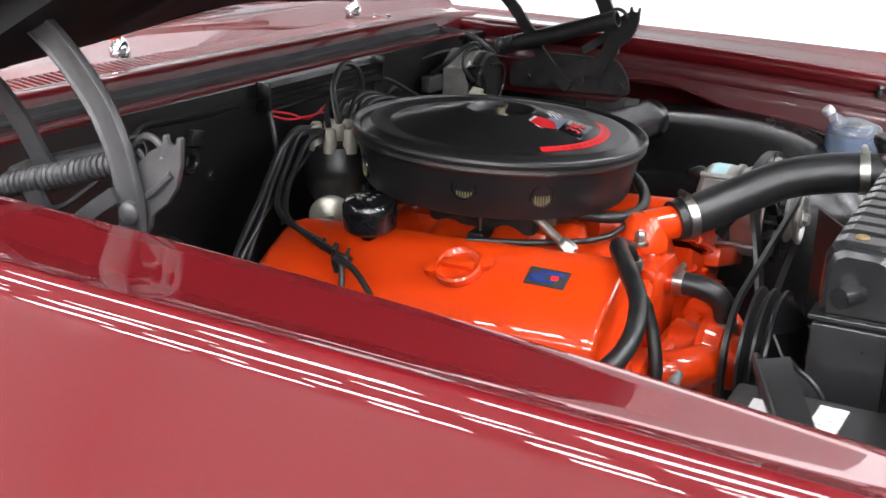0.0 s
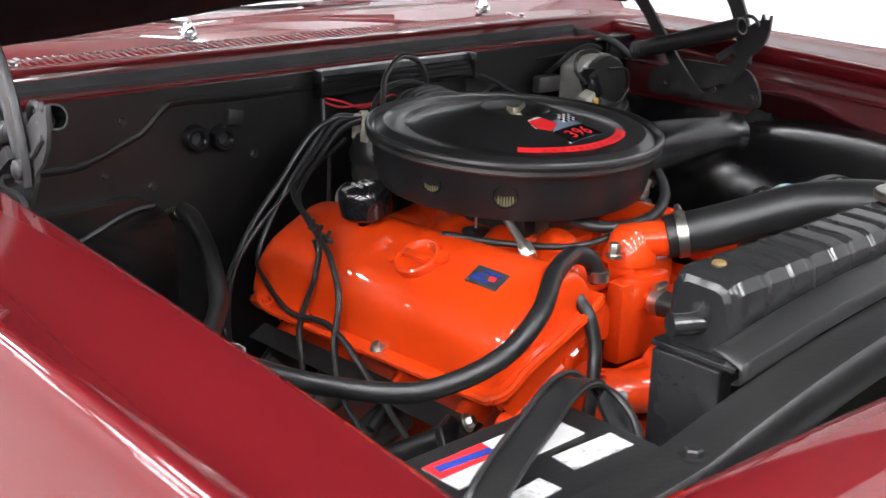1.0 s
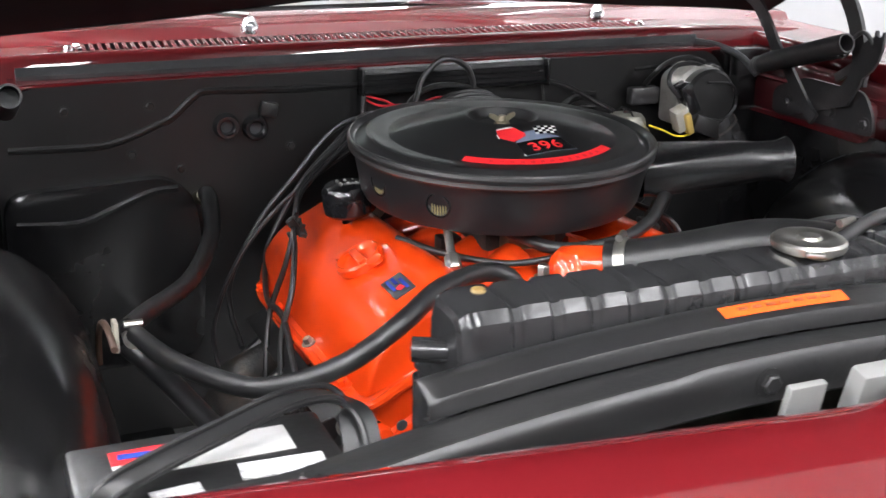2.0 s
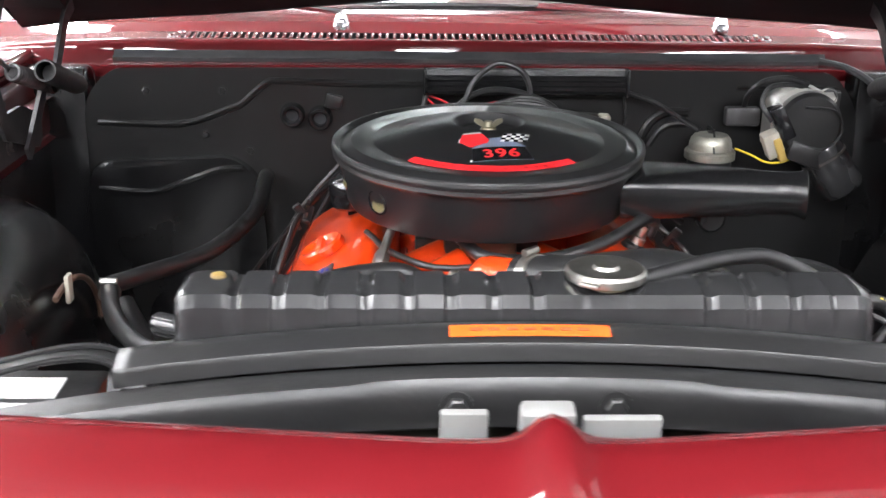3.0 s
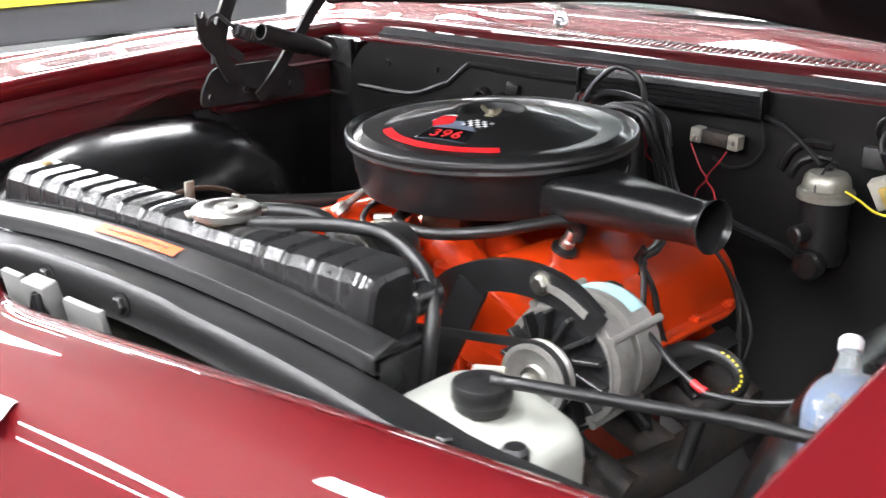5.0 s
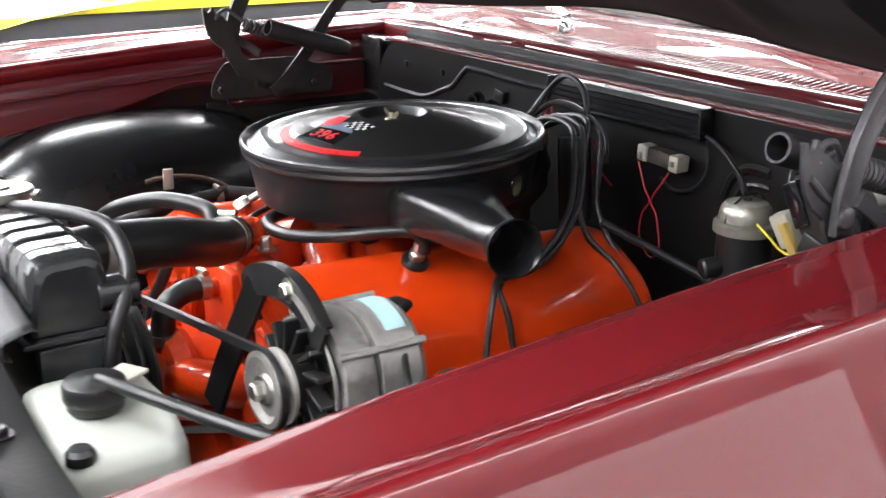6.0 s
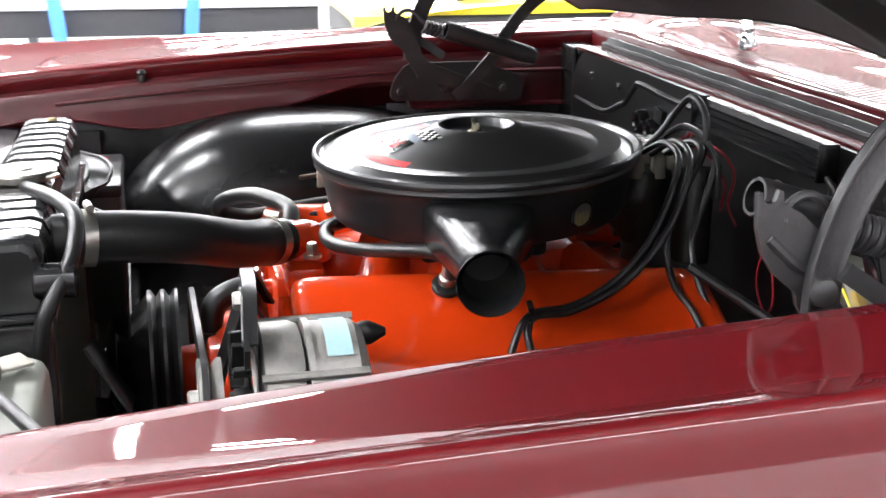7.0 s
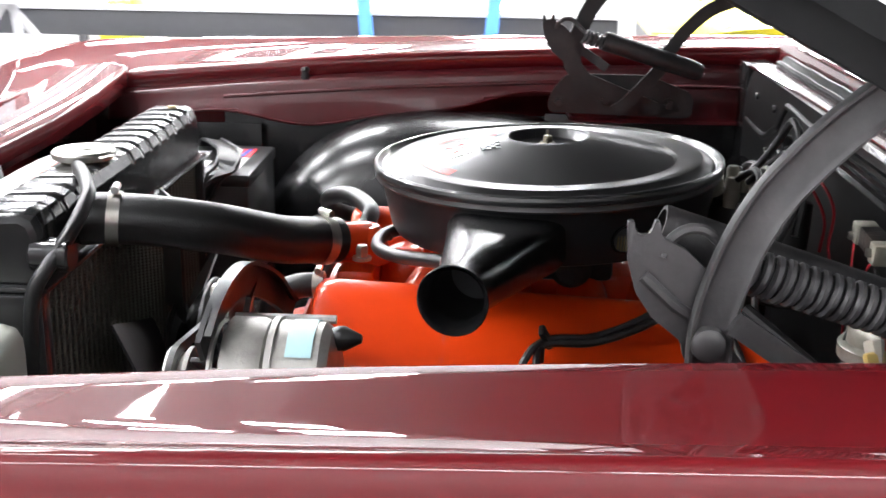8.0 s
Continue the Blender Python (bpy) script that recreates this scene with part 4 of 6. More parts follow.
    for s in (-1, 1):
        tube([(s * 0.02, -0.325, 0.67), (s * 0.065, -0.325, 0.685), (s * 0.10, -0.30, 0.685), (s * 0.115, -0.265, 0.68)], 0.027, 12, 5, own)
    rod((0.0, -0.335, 0.66), (0.0, -0.335, 0.722), 0.016, own, 16)
    part("water_pump", own, ORANGE_CAST, eng, "orange water pump casting")
    own = rod((-0.012, -0.24, 0.771), (-0.011, -0.275, 0.768), 0.0125, None, 16)
    box((-0.015, -0.243, 0.745), (0.10, 0.03, 0.11), 0.010, bm=own)
    part("bypass_boss", own, ORANGE_CAST, eng)
    for s in (-1, 1):
        part("front_boss", box((s * 0.16, -0.268, 0.655), (0.11, 0.022, 0.10), 0.006, (0, s * 24, 0)), ORANGE_CAST, eng)
        for q in ((0.125, 0.70), (0.20, 0.64), (0.14, 0.61)):
            part("bolt", hexbolt((s * q[0], -0.279, q[1]), (0, -1, 0), 0.008, 0.008), ORANGE_CAST, eng)
        ex = part("exhaust_manifold", tube([(s * 0.30, -0.20, 0.57), (s * 0.345, -0.10, 0.575), (s * 0.35, 0.05, 0.57), (s * 0.345, 0.16, 0.55), (s * 0.35, 0.22, 0.48)], 0.03, 14, 8), IRON, eng, "dark cast iron exhaust manifold")
        for y in (-0.18, -0.06, 0.06, 0.17):
            part("runner", rod((s * 0.25, y, 0.615), (s * 0.345, y * 0.93, 0.575), 0.025, n=14), IRON, ex)
        if s < 0:
            a, b = Vector((-0.312, -0.222, 0.652)), Vector((-0.358, -0.135, 0.592))
            part("outlet_pipe", rod(a, b, 0.027, n=20), BLACK, ex, "thick black pipe below the valve cover")
            fl = part("pipe_flange", rod(a, a + (a - b).normalized() * 0.010, 0.036, n=6, bevel=0.002), BLACK, ex)
            q = a + (a - b).normalized() * 0.010
            part("bolt", hexbolt(tuple(q + Vector((0.012, 0, 0.022))), tuple((a - b).normalized()), 0.0075, 0.010), ZINC, fl)
        part("heat_shield", strip([(s * 0.292, -0.24, 0.668), (s * 0.296, 0.0, 0.665), (s * 0.292, 0.20, 0.655)], 0.03, 0.003, (s * 0.5, 0, 1)), BLACK, ex)
    part("oil_pan", box((0, 0.0, 0.36), (0.24, 0.46, 0.12), 0.02), BAY, eng)
    # pulleys and fan
    def pulley(c, r, mat, nm, lab=""):
        prof = [(0.02, 0), (r * 0.55, 0.002), (r * 0.8, -0.012), (r, -0.012), (r, -0.008), (r - 0.009, -0.002), (r, 0.004), (r, 0.008), (r - 0.009, 0.014), (r, 0.02), (r, 0.024), (r * 0.8, 0.024)]
        return part(nm, lathe(prof, pose(*c, 90, 0, 0), 40), mat, eng, lab)
    pulley((0, -0.385, 0.69), 0.088, BLACK, "fan_pulley", "black double-groove fan pulley")
    pulley((0, -0.385, 0.47), 0.095, BLACK, "crank_pulley")
    part("pulley_hub", lathe([(0.086, 0), (0.084, 0.006), (0.070, 0.020), (0.046, 0.036), (0.028, 0.045), (0.022, 0.050), (0.022, 0.06)], pose(0, -0.403, 0.69, 90, 0, 0), 36), SATIN, eng, "smooth black pulley cone")
    fan = part("fan", lathe([(0.055, -0.004), (0.06, 0), (0.05, 0.006), (0.02, 0.008)], pose(0, -0.452, 0.69, 90, 0, 0), 24), BLACK, eng, "black cooling fan")
    for k in range(5):
        a = 2 * math.pi * k / 5 + 0.3
        c, s_ = math.cos(a), math.sin(a)
        pts = [(c * r, -0.452, 0.69 + s_ * r) for r in (0.045, 0.12, 0.195)]
        nv = Vector((-s_ * 0.5, 0.85, c * 0.5))
        part("blade", strip(pts, 0.085, 0.003, tuple(nv), 4), BLACK, fan)
    return eng


def air_cleaner():
    ob = thing("air_cleaner", "round satin black engine air cleaner with a printed decal", "air filter", (0, 0, 0.86))
    tilt = Matrix.Translation((0, 0, 0.92)) @ pose(0, 0, 0, 1.9, 0, 0) @ Matrix.Translation((0, 0, -0.92))
    own = lathe([(0.05, 0.876), (0.15, 0.875), (0.173, 0.870), (0.181, 0.873), (0.185, 0.880), (0.1922, 0.917), (0.1942, 0.928), (0.1966, 0.9332), (0.2005, 0.9340)], tilt, 96, cap=False)
    holes = [(-2.408, 0.906), (-2.93, 0.911), (math.atan2(0.07, 0.161), 0.90), (math.radians(135), 0.898)]
    bowl = part("bowl", own, BOWL, ob, "satin black filter bowl", 30)
    for a, z in holes:
        d = Vector((math.cos(a), math.sin(a), 0))
        c = tilt @ (d * 0.1882 + Vector((0, 0, z)))
        d = (d - Vector((0, 0, 0.15))).normalized()
        # Surface disc; the opening's inner shade is put into its dark colour.
        own = lathe([(0, 0.0012), (0.0145, 0.0012)], aim(c, c + d), 24, cap=False)
        hole = part("filter_window", own, DARK_P, bowl, "dark disc for the shaded opening with the filter pleats")
        own, tang = bmesh.new(), Vector((-d.y, d.x, 0)).normalized()
        for k in range(6):
            u = -0.0085 + k * 0.0036
            h = 0.9 * math.sqrt(max(0.0, 0.0138 ** 2 - u * u))
            rod(c + d * 0.0008 + tang * u - Vector((0, 0, h)), c + d * 0.0008 + tang * u + Vector((0, 0, h)), 0.0012, own, 6)
        part("pleats", own, MESH_F, hole, "olive paper pleats")
        part("rim", lathe([(0.0142, 0.0008), (0.0142, 0.0026), (0.0162, 0.0024), (0.0168, 0.0)], aim(c, c + d), 24, cap=False), SATIN, hole)
    prof = [(0.1965, 0.9335), (0.2005, 0.9340), (0.2022, 0.9365), (0.2016, 0.9395), (0.2014, 0.9415), (0.2032, 0.9435), (0.2037, 0.9470), (0.2030, 0.9508), (0.2011, 0.9529), (0.1990, 0.9525), (0.1968, 0.9495), (0.1950, 0.9466), (0.1932, 0.9454), (0.1915, 0.9456), (0.1895, 0.9468),
            (0.1800, 0.9531), (0.1786, 0.9538), (0.1770, 0.9540), (0.165, 0.9532), (0.1515, 0.9523), (0.1500, 0.9523), (0.1485, 0.9526), (0.1400, 0.9547), (0.130, 0.9572), (0.110, 0.9620), (0.09, 0.9668), (0.070, 0.9716), (0.057, 0.9747), (0.0520, 0.9758), (0.0478, 0.9762), (0.0455, 0.9754), (0.042, 0.9700), (0.038, 0.9658), (0.033, 0.9642), (0, 0.9638)]
    lid = part("lid", lathe(prof, tilt, 112, cap=False), LID, ob, "satin black stepped lid", 14)
    def on_lid(r, a):
        for (ra, za), (rb, zb) in zip(prof[6:], prof[7:]):
            if rb <= r <= ra:
                z = along(za, zb, (r - ra) / (rb - ra))
                break
        return tilt @ Vector((r * math.cos(a), r * math.sin(a), z))
    up = Vector((0, 0, 1))
    def patch(name, pts, lift, mat, label=""):
        """A thin sticker that follows the lid: a grid of (radius, angle)."""
        rows = [[on_lid(r, a) + up * lift for r, a in row] for row in pts]
        return part(name, grid_mesh(rows), mat, lid, label, 60)
    # red band of a ring, facing the front of the car
    a0, a1 = radians(-91 - 43), radians(-91 + 43)
    patch("red_band", [[(along(0.151, 0.1375, j / 4), along(a0, a1, k / 40)) for j in range(5)] for k in range(41)], 0.0006, RED_L, "red band decal")
    # stickers in coordinates p (across) and q (up the lid), turned a little on the lid
    def xy(p, q):
        x, y = 0.009 + 0.991 * p - 0.1305 * q, -0.107 + 0.1305 * p + 0.991 * q
        return math.hypot(x, y), math.atan2(y, x)
    def sticker(name, a, b, c, d, lift, mat, n=6, label=""):
        """A patch with the corners a, b (below) and d, c (above)."""
        def at(s, t):
            return xy(*(along(along(a[k], b[k], s), along(d[k], c[k], s), t) for k in (0, 1)))
        return patch(name, [[at(i / n, j / n) for j in range(n + 1)] for i in range(n + 1)], lift, mat, label)
    sticker("number_field", (-0.038, -0.016), (0.038, -0.016), (0.033, 0.0155), (-0.033, 0.0155), 0.0006, GLOSS)
    sticker("field_edge", (-0.039, -0.0172), (0.039, -0.0172), (0.038, -0.016), (-0.038, -0.016), 0.0008, GREY_BLUE)
    sticker("field_edge", (-0.041, -0.0165), (-0.0375, -0.0165), (-0.0375, -0.0125), (-0.040, -0.0125), 0.0010, WHITE)
    sticker("blue_field", (-0.034, 0.0160), (0.036, 0.0160), (0.010, 0.0375), (-0.010, 0.0375), 0.0007, GREY_BLUE)
    sticker("red_flag", (-0.034, 0.0185), (-0.012, 0.0260), (-0.0085, 0.0320), (-0.0455, 0.0350), 0.0010, RED_L)
    sticker("red_flag", (-0.0455, 0.0350), (-0.0085, 0.0320), (-0.0144, 0.0500), (-0.039, 0.0530), 0.0010, RED_L)
    sticker("white_line", (-0.039, 0.0530), (-0.0144, 0.0500), (-0.0165, 0.0545), (-0.036, 0.0560), 0.0010, WHITE)
    sticker("white_line", (-0.0475, 0.0330), (-0.0455, 0.0330), (-0.043, 0.0440), (-0.0445, 0.0440), 0.0010, WHITE)
    for i in range(6):
        for j in range(4):
            p0, q0 = 0.004 + i * 0.0056 + j * 0.0021, 0.0265 + j * 0.0052
            sticker("flag_check", (p0, q0), (p0 + 0.0056, q0), (p0 + 0.0077, q0 + 0.0052), (p0 + 0.0021, q0 + 0.0052), 0.0011, WHITE if (i + j) % 2 == 0 else GLOSS, 1)
    # the number on the decal, cut out of the built-in font
    cu = bpy.data.curves.new("number", "FONT")
    cu.body, cu.size, cu.align_x, cu.space_character = "396", 0.0265, "CENTER", 1.12
    cu.offset = 0.0006
    tmp = bpy.data.objects.new("number", cu)
    scene.collection.objects.link(tmp)
    me = tmp.to_mesh()
    own = bmesh.new()
    own.from_mesh(me)
    tmp.to_mesh_clear()
    bpy.data.objects.remove(tmp)
    for k in range(1, 8):
        bmesh.ops.bisect_plane(own, geom=own.verts[:] + own.edges[:] + own.faces[:], plane_co=(0, 0.0025 * k, 0), plane_no=(0, 1, 0))
    for k in range(-8, 9):
        bmesh.ops.bisect_plane(own, geom=own.verts[:] + own.edges[:] + own.faces[:], plane_co=(0.0031 * k, 0, 0), plane_no=(1, 0, 0))
    for v in own.verts:
        v.co = on_lid(*xy(v.co.x * 1.08, -0.0095 + v.co.y)) + up * 0.0014
    part("number", own, RED_L, lid, "red number 396", 60)
    # thin lettering of the red band, unreadable
    for k in range(13):
        a = radians(-90 - 30 + k * 5)
        patch("lettering_bar", [[(r, a + radians(s)) for r in (0.147, 0.142)] for s in (-1.1, 0, 1.1)], 0.0008, RED_D)
    # wing nut
    c = tilt @ Vector((0, 0, 0.965))
    own = lathe([(0.011, 0), (0.009, 0.003), (0.006, 0.004), (0.005, 0.011), (0, 0.0115)], Matrix.Translation(c), 16)
    for s in (-1, 1):
        prism(rounded([(0.003, 0.002), (0.008, 0.003), (0.019, 0.010), (0.018, 0.015), (0.010, 0.013), (0.004, 0.008)], 0.002, 3), Matrix.Translation(c) @ Matrix.Diagonal((s, 1, 1, 1)) @ pose(0, 0.0015, 0, 90, 0, 0), 0.003, bm=own)
    part("wing_nut", own, BRASS, lid, "dull brass wing nut")
    # snorkel
    base, mouth = Vector((0.172, -0.046, 0.8985)), Vector((0.392, -0.095, 0.9055))
    d = (mouth - base).normalized()
    side = d.cross(up).normalized()
    vert = side.cross(d)
    rows = []
    L = (mouth - base).length
    for t, w, h, sq in ((0.0, 0.062, 0.027, 0.35), (0.12, 0.060, 0.028, 0.38), (0.3, 0.050, 0.029, 0.5), (0.5, 0.041, 0.030, 0.7), (0.68, 0.034, 0.030, 0.9), (0.8, 0.0285, 0.0278, 1), (0.92, 0.0275, 0.0275, 1), (0.97, 0.029, 0.029, 1), (1.0, 0.0325, 0.0325, 1), (1.005, 0.0316, 0.0316, 1),
                        (0.97, 0.0265, 0.0265, 1), (0.85, 0.0252, 0.0252, 1), (0.6, 0.025, 0.0245, 1)):
        ring = []
        for k in range(32):
            a = 2 * math.pi * k / 32
            ca, sa = math.cos(a), math.sin(a)
            ring.append(base + d * (L * t) + side * (w * math.copysign(abs(ca) ** sq, ca)) + vert * (h * math.copysign(abs(sa) ** sq, sa)))
        rows.append(ring)
    own = grid_mesh(rows, closed_v=True)
    part("snorkel", own, SATIN, ob, "satin black intake snorkel with a flared mouth", 40)
    part("snorkel_back", lathe([(0, 0), (0.028, 0)], aim(base + d * L * 0.6, mouth), 24, cap=False), DARK_P, ob)
    return ob


def carburettor():
    ob = thing("carburettor", "zinc and dark metal carburettor under the air cleaner", "carburettor", (0, 0, 0.815))
    own = box((0, 0, 0.83), (0.12, 0.16, 0.04), 0.008)
    lathe([(0.062, 0.845), (0.062, 0.866)], Matrix(), 32, own)
    part("body", own, IRON, ob)
    part("choke_housing", lathe([(0.022, 0), (0.024, 0.01), (0.018, 0.016)], pose(0.075, 0.03, 0.835, 0, 90, 0), 20), IRON, ob)
    part("linkage", box((-0.082, -0.012, 0.803), (0.03, 0.024, 0.026), 0.002), BLACK, ob, "small black bracket")
    part("lever", rod((-0.082, -0.012, 0.81), (-0.084, -0.012, 0.862), 0.0018, n=8), ZINC, ob)
    part("float_bowl", box((-0.005, -0.09, 0.828), (0.07, 0.03, 0.035), 0.006), BRASS, ob, "brass-coloured float bowl")
    return ob


# ---- things in the bay ----
def radiator():
    ob = thing("radiator", "black cross-ribbed radiator with a top tank", "radiator", (0, -0.53, 0.55))
    x0, x1, n = -0.302, 0.302, 220
    rows = []
    for k in range(n + 1):
        x = along(x0, x1, k / n)
        e = min(x - x0, x1 - x)
        end = math.sqrt(max(0.0, 1 - max(0.0, (0.022 - e) / 0.022) ** 2))
        ph = ((x + 0.26) / 0.037) % 1.0
        rib = 0.0040 * max(0.0, min(1.0, 4.5 * (0.5 - abs(ph - 0.27) / 0.34))) if abs(x) < 0.266 else 0.0
        if 0.02 < x < 0.125:
            rib *= 0.15
        zt = 0.938 + 0.012 * end - rib
        sec = [(-0.492, 0.878), (-0.490, 0.90), (-0.492, zt - 0.016), (-0.498, zt - 0.004), (-0.508, zt), (-0.548, zt - 0.001), (-0.557 + rib * 0.4, zt - 0.004 + rib * 0.4), (-0.564 + rib * 0.4, zt - 0.014 + rib * 0.6), (-0.569 + rib * 0.35, 0.905), (-0.572, 0.882), (-0.572, 0.878)]
        c = -0.53
        rows.append([(x, c + (y - c) * (0.75 + 0.25 * end), z) for y, z in sec])
    tank = part("top_tank", grid_mesh(rows, closed_v=True, cap=True), TANK, ob, "black ribbed top tank", 22)
    part("tank_seam", box((0, -0.532, 0.874), (0.625, 0.092, 0.006), 0.002), TANK, ob)
    for s in (-1, 1):
        part("inlet_stub", rod((s * 0.292, -0.505, 0.905), (s * 0.292, -0.466, 0.905), 0.017, n=18, bevel=0.002) if s > 0 else rod((-0.295, -0.53, 0.902), (-0.325, -0.515, 0.902), 0.011, n=16), TANK, ob)
    part("core", box((0, -0.528, 0.67), (0.585, 0.05, 0.40)), CORE, ob, "greenish dark finned radiator core")
    fins = bmesh.new()
    for k in range(96):
        z = 0.48 + k * 0.004
        box((0, -0.5015, z), (0.58, 0.004, 0.0012), bm=fins)
    tagged(part("core_face", fins, CORE, ob), kind="stuff")
    for k in range(38):
        x = -0.28 + k * 0.0151
        part("core_tube", box((x, -0.4995, 0.67), (0.0022, 0.004, 0.39)), CORE, ob)
    for s in (-1, 1):
        part("side_channel", box((s * 0.305, -0.528, 0.67), (0.022, 0.075, 0.40), 0.003), TANK, ob)
    # filler neck and cap
    c = (0.071, -0.529, 0.94)
    part("filler_neck", lathe([(0.026, 0), (0.026, 0.010), (0.031, 0.011), (0.031, 0.014)], Matrix.Translation(c), 32), BRASS, ob, "brass filler neck")
    own = lathe([(0.030, 0.012), (0.0345, 0.012), (0.0355, 0.015), (0.0355, 0.019), (0.033, 0.0215), (0.020, 0.023), (0.017, 0.0215), (0.012, 0.021), (0.010, 0.0235), (0, 0.024)], Matrix.Translation(c), 40)
    cap = part("radiator_cap", own, ZINC, ob, "bright zinc radiator pressure cap")
    for a in (60, 240):
        q = Vector(c) + Vector((0.034 * math.cos(radians(a)), 0.034 * math.sin(radians(a)), 0.016))
        part("ear", box(tuple(q), (0.014, 0.018, 0.004), 0.0015, (0, 0, a)), ZINC, cap)
    part("rivet", lathe([(0.007, 0), (0.006, 0.003), (0, 0.004)], pose(-0.268, -0.522, 0.949), 14), material_once("ochre_paint", (0.20, 0.13, 0.04)), tank, "dull ochre rivet head")
    # sloping hold-down ledge in front of the tank, with a bright front lip
    rows = []
    for k in range(49):
        x = along(-0.345, 0.345, k / 48)
        z = 0.921 - 0.21 * x * x
        y = -0.602
        rows.append([(x, -0.572, z + 0.006), (x, -0.576, z + 0.008), (x, -0.585, z + 0.006), (x, y + 0.003, z + 0.001), (x, y, z), (x, y - 0.002, z - 0.004), (x, y - 0.002, z - 0.016), (x, y + 0.006, z - 0.018)])
    ledge = part("holddown_panel", grid_mesh(rows), BLACK, ob, "black curved hold-down panel", 40)
    ledge.modifiers.new("sheet", "SOLIDIFY").thickness = 0.0015
    rows = []
    for k in range(13):
        x = along(-0.067, 0.067, k / 12)
        z = 0.921 - 0.21 * x * x
        rows.append([(x, -0.582, z + 0.0080), (x, -0.588, z + 0.0065), (x, -0.596, z + 0.0035)])
    lab = part("warning_label", grid_mesh(rows), ORANGE_L, ledge, "orange warning label")
    for k in range(7):
        x = -0.045 + k * 0.015
        part("lettering_bar", box((x, -0.5885, 0.9278 - 0.21 * x * x), (0.010, 0.0035, 0.0006), 0, (18, 0, 0)), material_once("label_print", (0.25, 0.06, 0.02)), lab)
    part("tray", box((0, -0.60, 0.475), (0.62, 0.10, 0.02)), BAY, ob)
    return ob


_once = {}


def material_once(name, color):
    if name not in _once:
        _once[name] = material(name, color, 0.5, var=0.05)
    return _once[name]


def alternator():
    ob = thing("alternator", "grey cast aluminium alternator with a fan and pulley", "alternator", (0.352, -0.28, 0.787))
    own = lathe([(0.05, 0.0), (0.066, 0.004), (0.0695, 0.012), (0.0695, 0.040), (0.066, 0.042)], pose(0.352, -0.268, 0.787, 90, 0, 0), 48)
    part("front_housing", own, ALU, ob, "cast aluminium front housing")
    own = lathe([(0.045, -0.004), (0.060, 0), (0.0665, 0.008), (0.0675, 0.052), (0.066, 0.054)], pose(0.352, -0.212, 0.787, 90, 0, 0), 48)
    rear = part("rear_housing", own, ALU, ob, "cast aluminium rear housing")
    rows = []
    for k in range(9):
        a = radians(50 + k * 10)
        rows.append([(0.352 + r * math.cos(a), y, 0.787 + r * math.sin(a)) for r, y in ((0.0682, -0.250), (0.0682, -0.226))])
    part("tape", grid_mesh(rows), PALE_BLUE, rear, "pale blue tape on the housing", 60)
    part("stator_band", lathe([(0.0705, 0), (0.0705, 0.006)], pose(0.352, -0.262, 0.787, 90, 0, 0), 48), ALU, ob)
    for k in range(4):
        a = radians(35 + 90 * k)
        part("through_bolt", rod((0.352 + 0.071 * math.cos(a), -0.312, 0.787 + 0.071 * math.sin(a)), (0.352 + 0.071 * math.cos(a), -0.214, 0.787 + 0.071 * math.sin(a)), 0.0045, n=8), ALU, ob)
    fan = part("fan", lathe([(0.02, 0), (0.042, 0.002), (0.044, 0.004)], pose(0.352, -0.318, 0.787, 90, 0, 0), 32), BLACK, ob, "black finned alternator fan")
    for k in range(14):
        a = 2 * math.pi * k / 14
        m = Matrix.Translation((0.352, -0.327, 0.787)) @ pose(0, 0, 0, 0, math.degrees(-a), 0)
        own = box((0.048, 0, 0), (0.034, 0.018, 0.005), 0.001, (0, 18, 0), 1)
        bmesh.ops.transform(own, matrix=m, verts=own.verts)
        part("vane", own, BLACK, fan)
    # Dark disc put in for the shade inside the housing.
    part("interior_shade", lathe([(0.0, 0.0), (0.0605, 0.0)], pose(0.352, -0.3115, 0.787, 90, 0, 0), 36, cap=False), DARK_P, ob)
    part("fan_ring", lathe([(0.064, 0), (0.0665, 0.002), (0.0665, 0.005), (0.064, 0.005), (0.064, 0)], pose(0.352, -0.315, 0.787, 90, 0, 0), 48, cap=False), ALU, fan)
    own = lathe([(0.012, -0.004), (0.039, -0.003), (0.0395, 0.001), (0.031, 0.008), (0.0395, 0.015), (0.0395, 0.019), (0.034, 0.020), (0.028, 0.014), (0.016, 0.013), (0.012, 0.018), (0.0, 0.018)], pose(0.352, -0.348, 0.787, 90, 0, 0), 44)
    pul = part("pulley", own, ALU, ob, "worn steel alternator pulley")
    part("nut", hexbolt((0.352, -0.366, 0.787), (0, -1, 0), 0.010, 0.012), ZINC, pul)
    part("terminal_boot", lathe([(0.010, 0), (0.012, 0.006), (0.012, 0.012), (0.004, 0.028), (0, 0.029)], aim((0.342, -0.214, 0.838), (0.342, -0.170, 0.838)), 18), RUBBER, ob, "black rubber terminal boot")
    # curved slotted brace
    pts = [(0.165, -0.285, 0.80), (0.182, -0.30, 0.832), (0.222, -0.312, 0.857), (0.272, -0.316, 0.873), (0.324, -0.318, 0.876), (0.366, -0.321, 0.867), (0.402, -0.324, 0.846)]
    br = part("brace", strip([Vector(p) - Vector((0, 0, 0.004)) for p in pts], 0.034, 0.005, (0, 1, 0)), BLACK, ob, "curved black adjusting brace")
    part("brace_lip", strip([Vector(p) + Vector((0, 0.004, 0.0125)) for p in pts], 0.013, 0.004, (0, 0.0, 1)), BLACK, br)
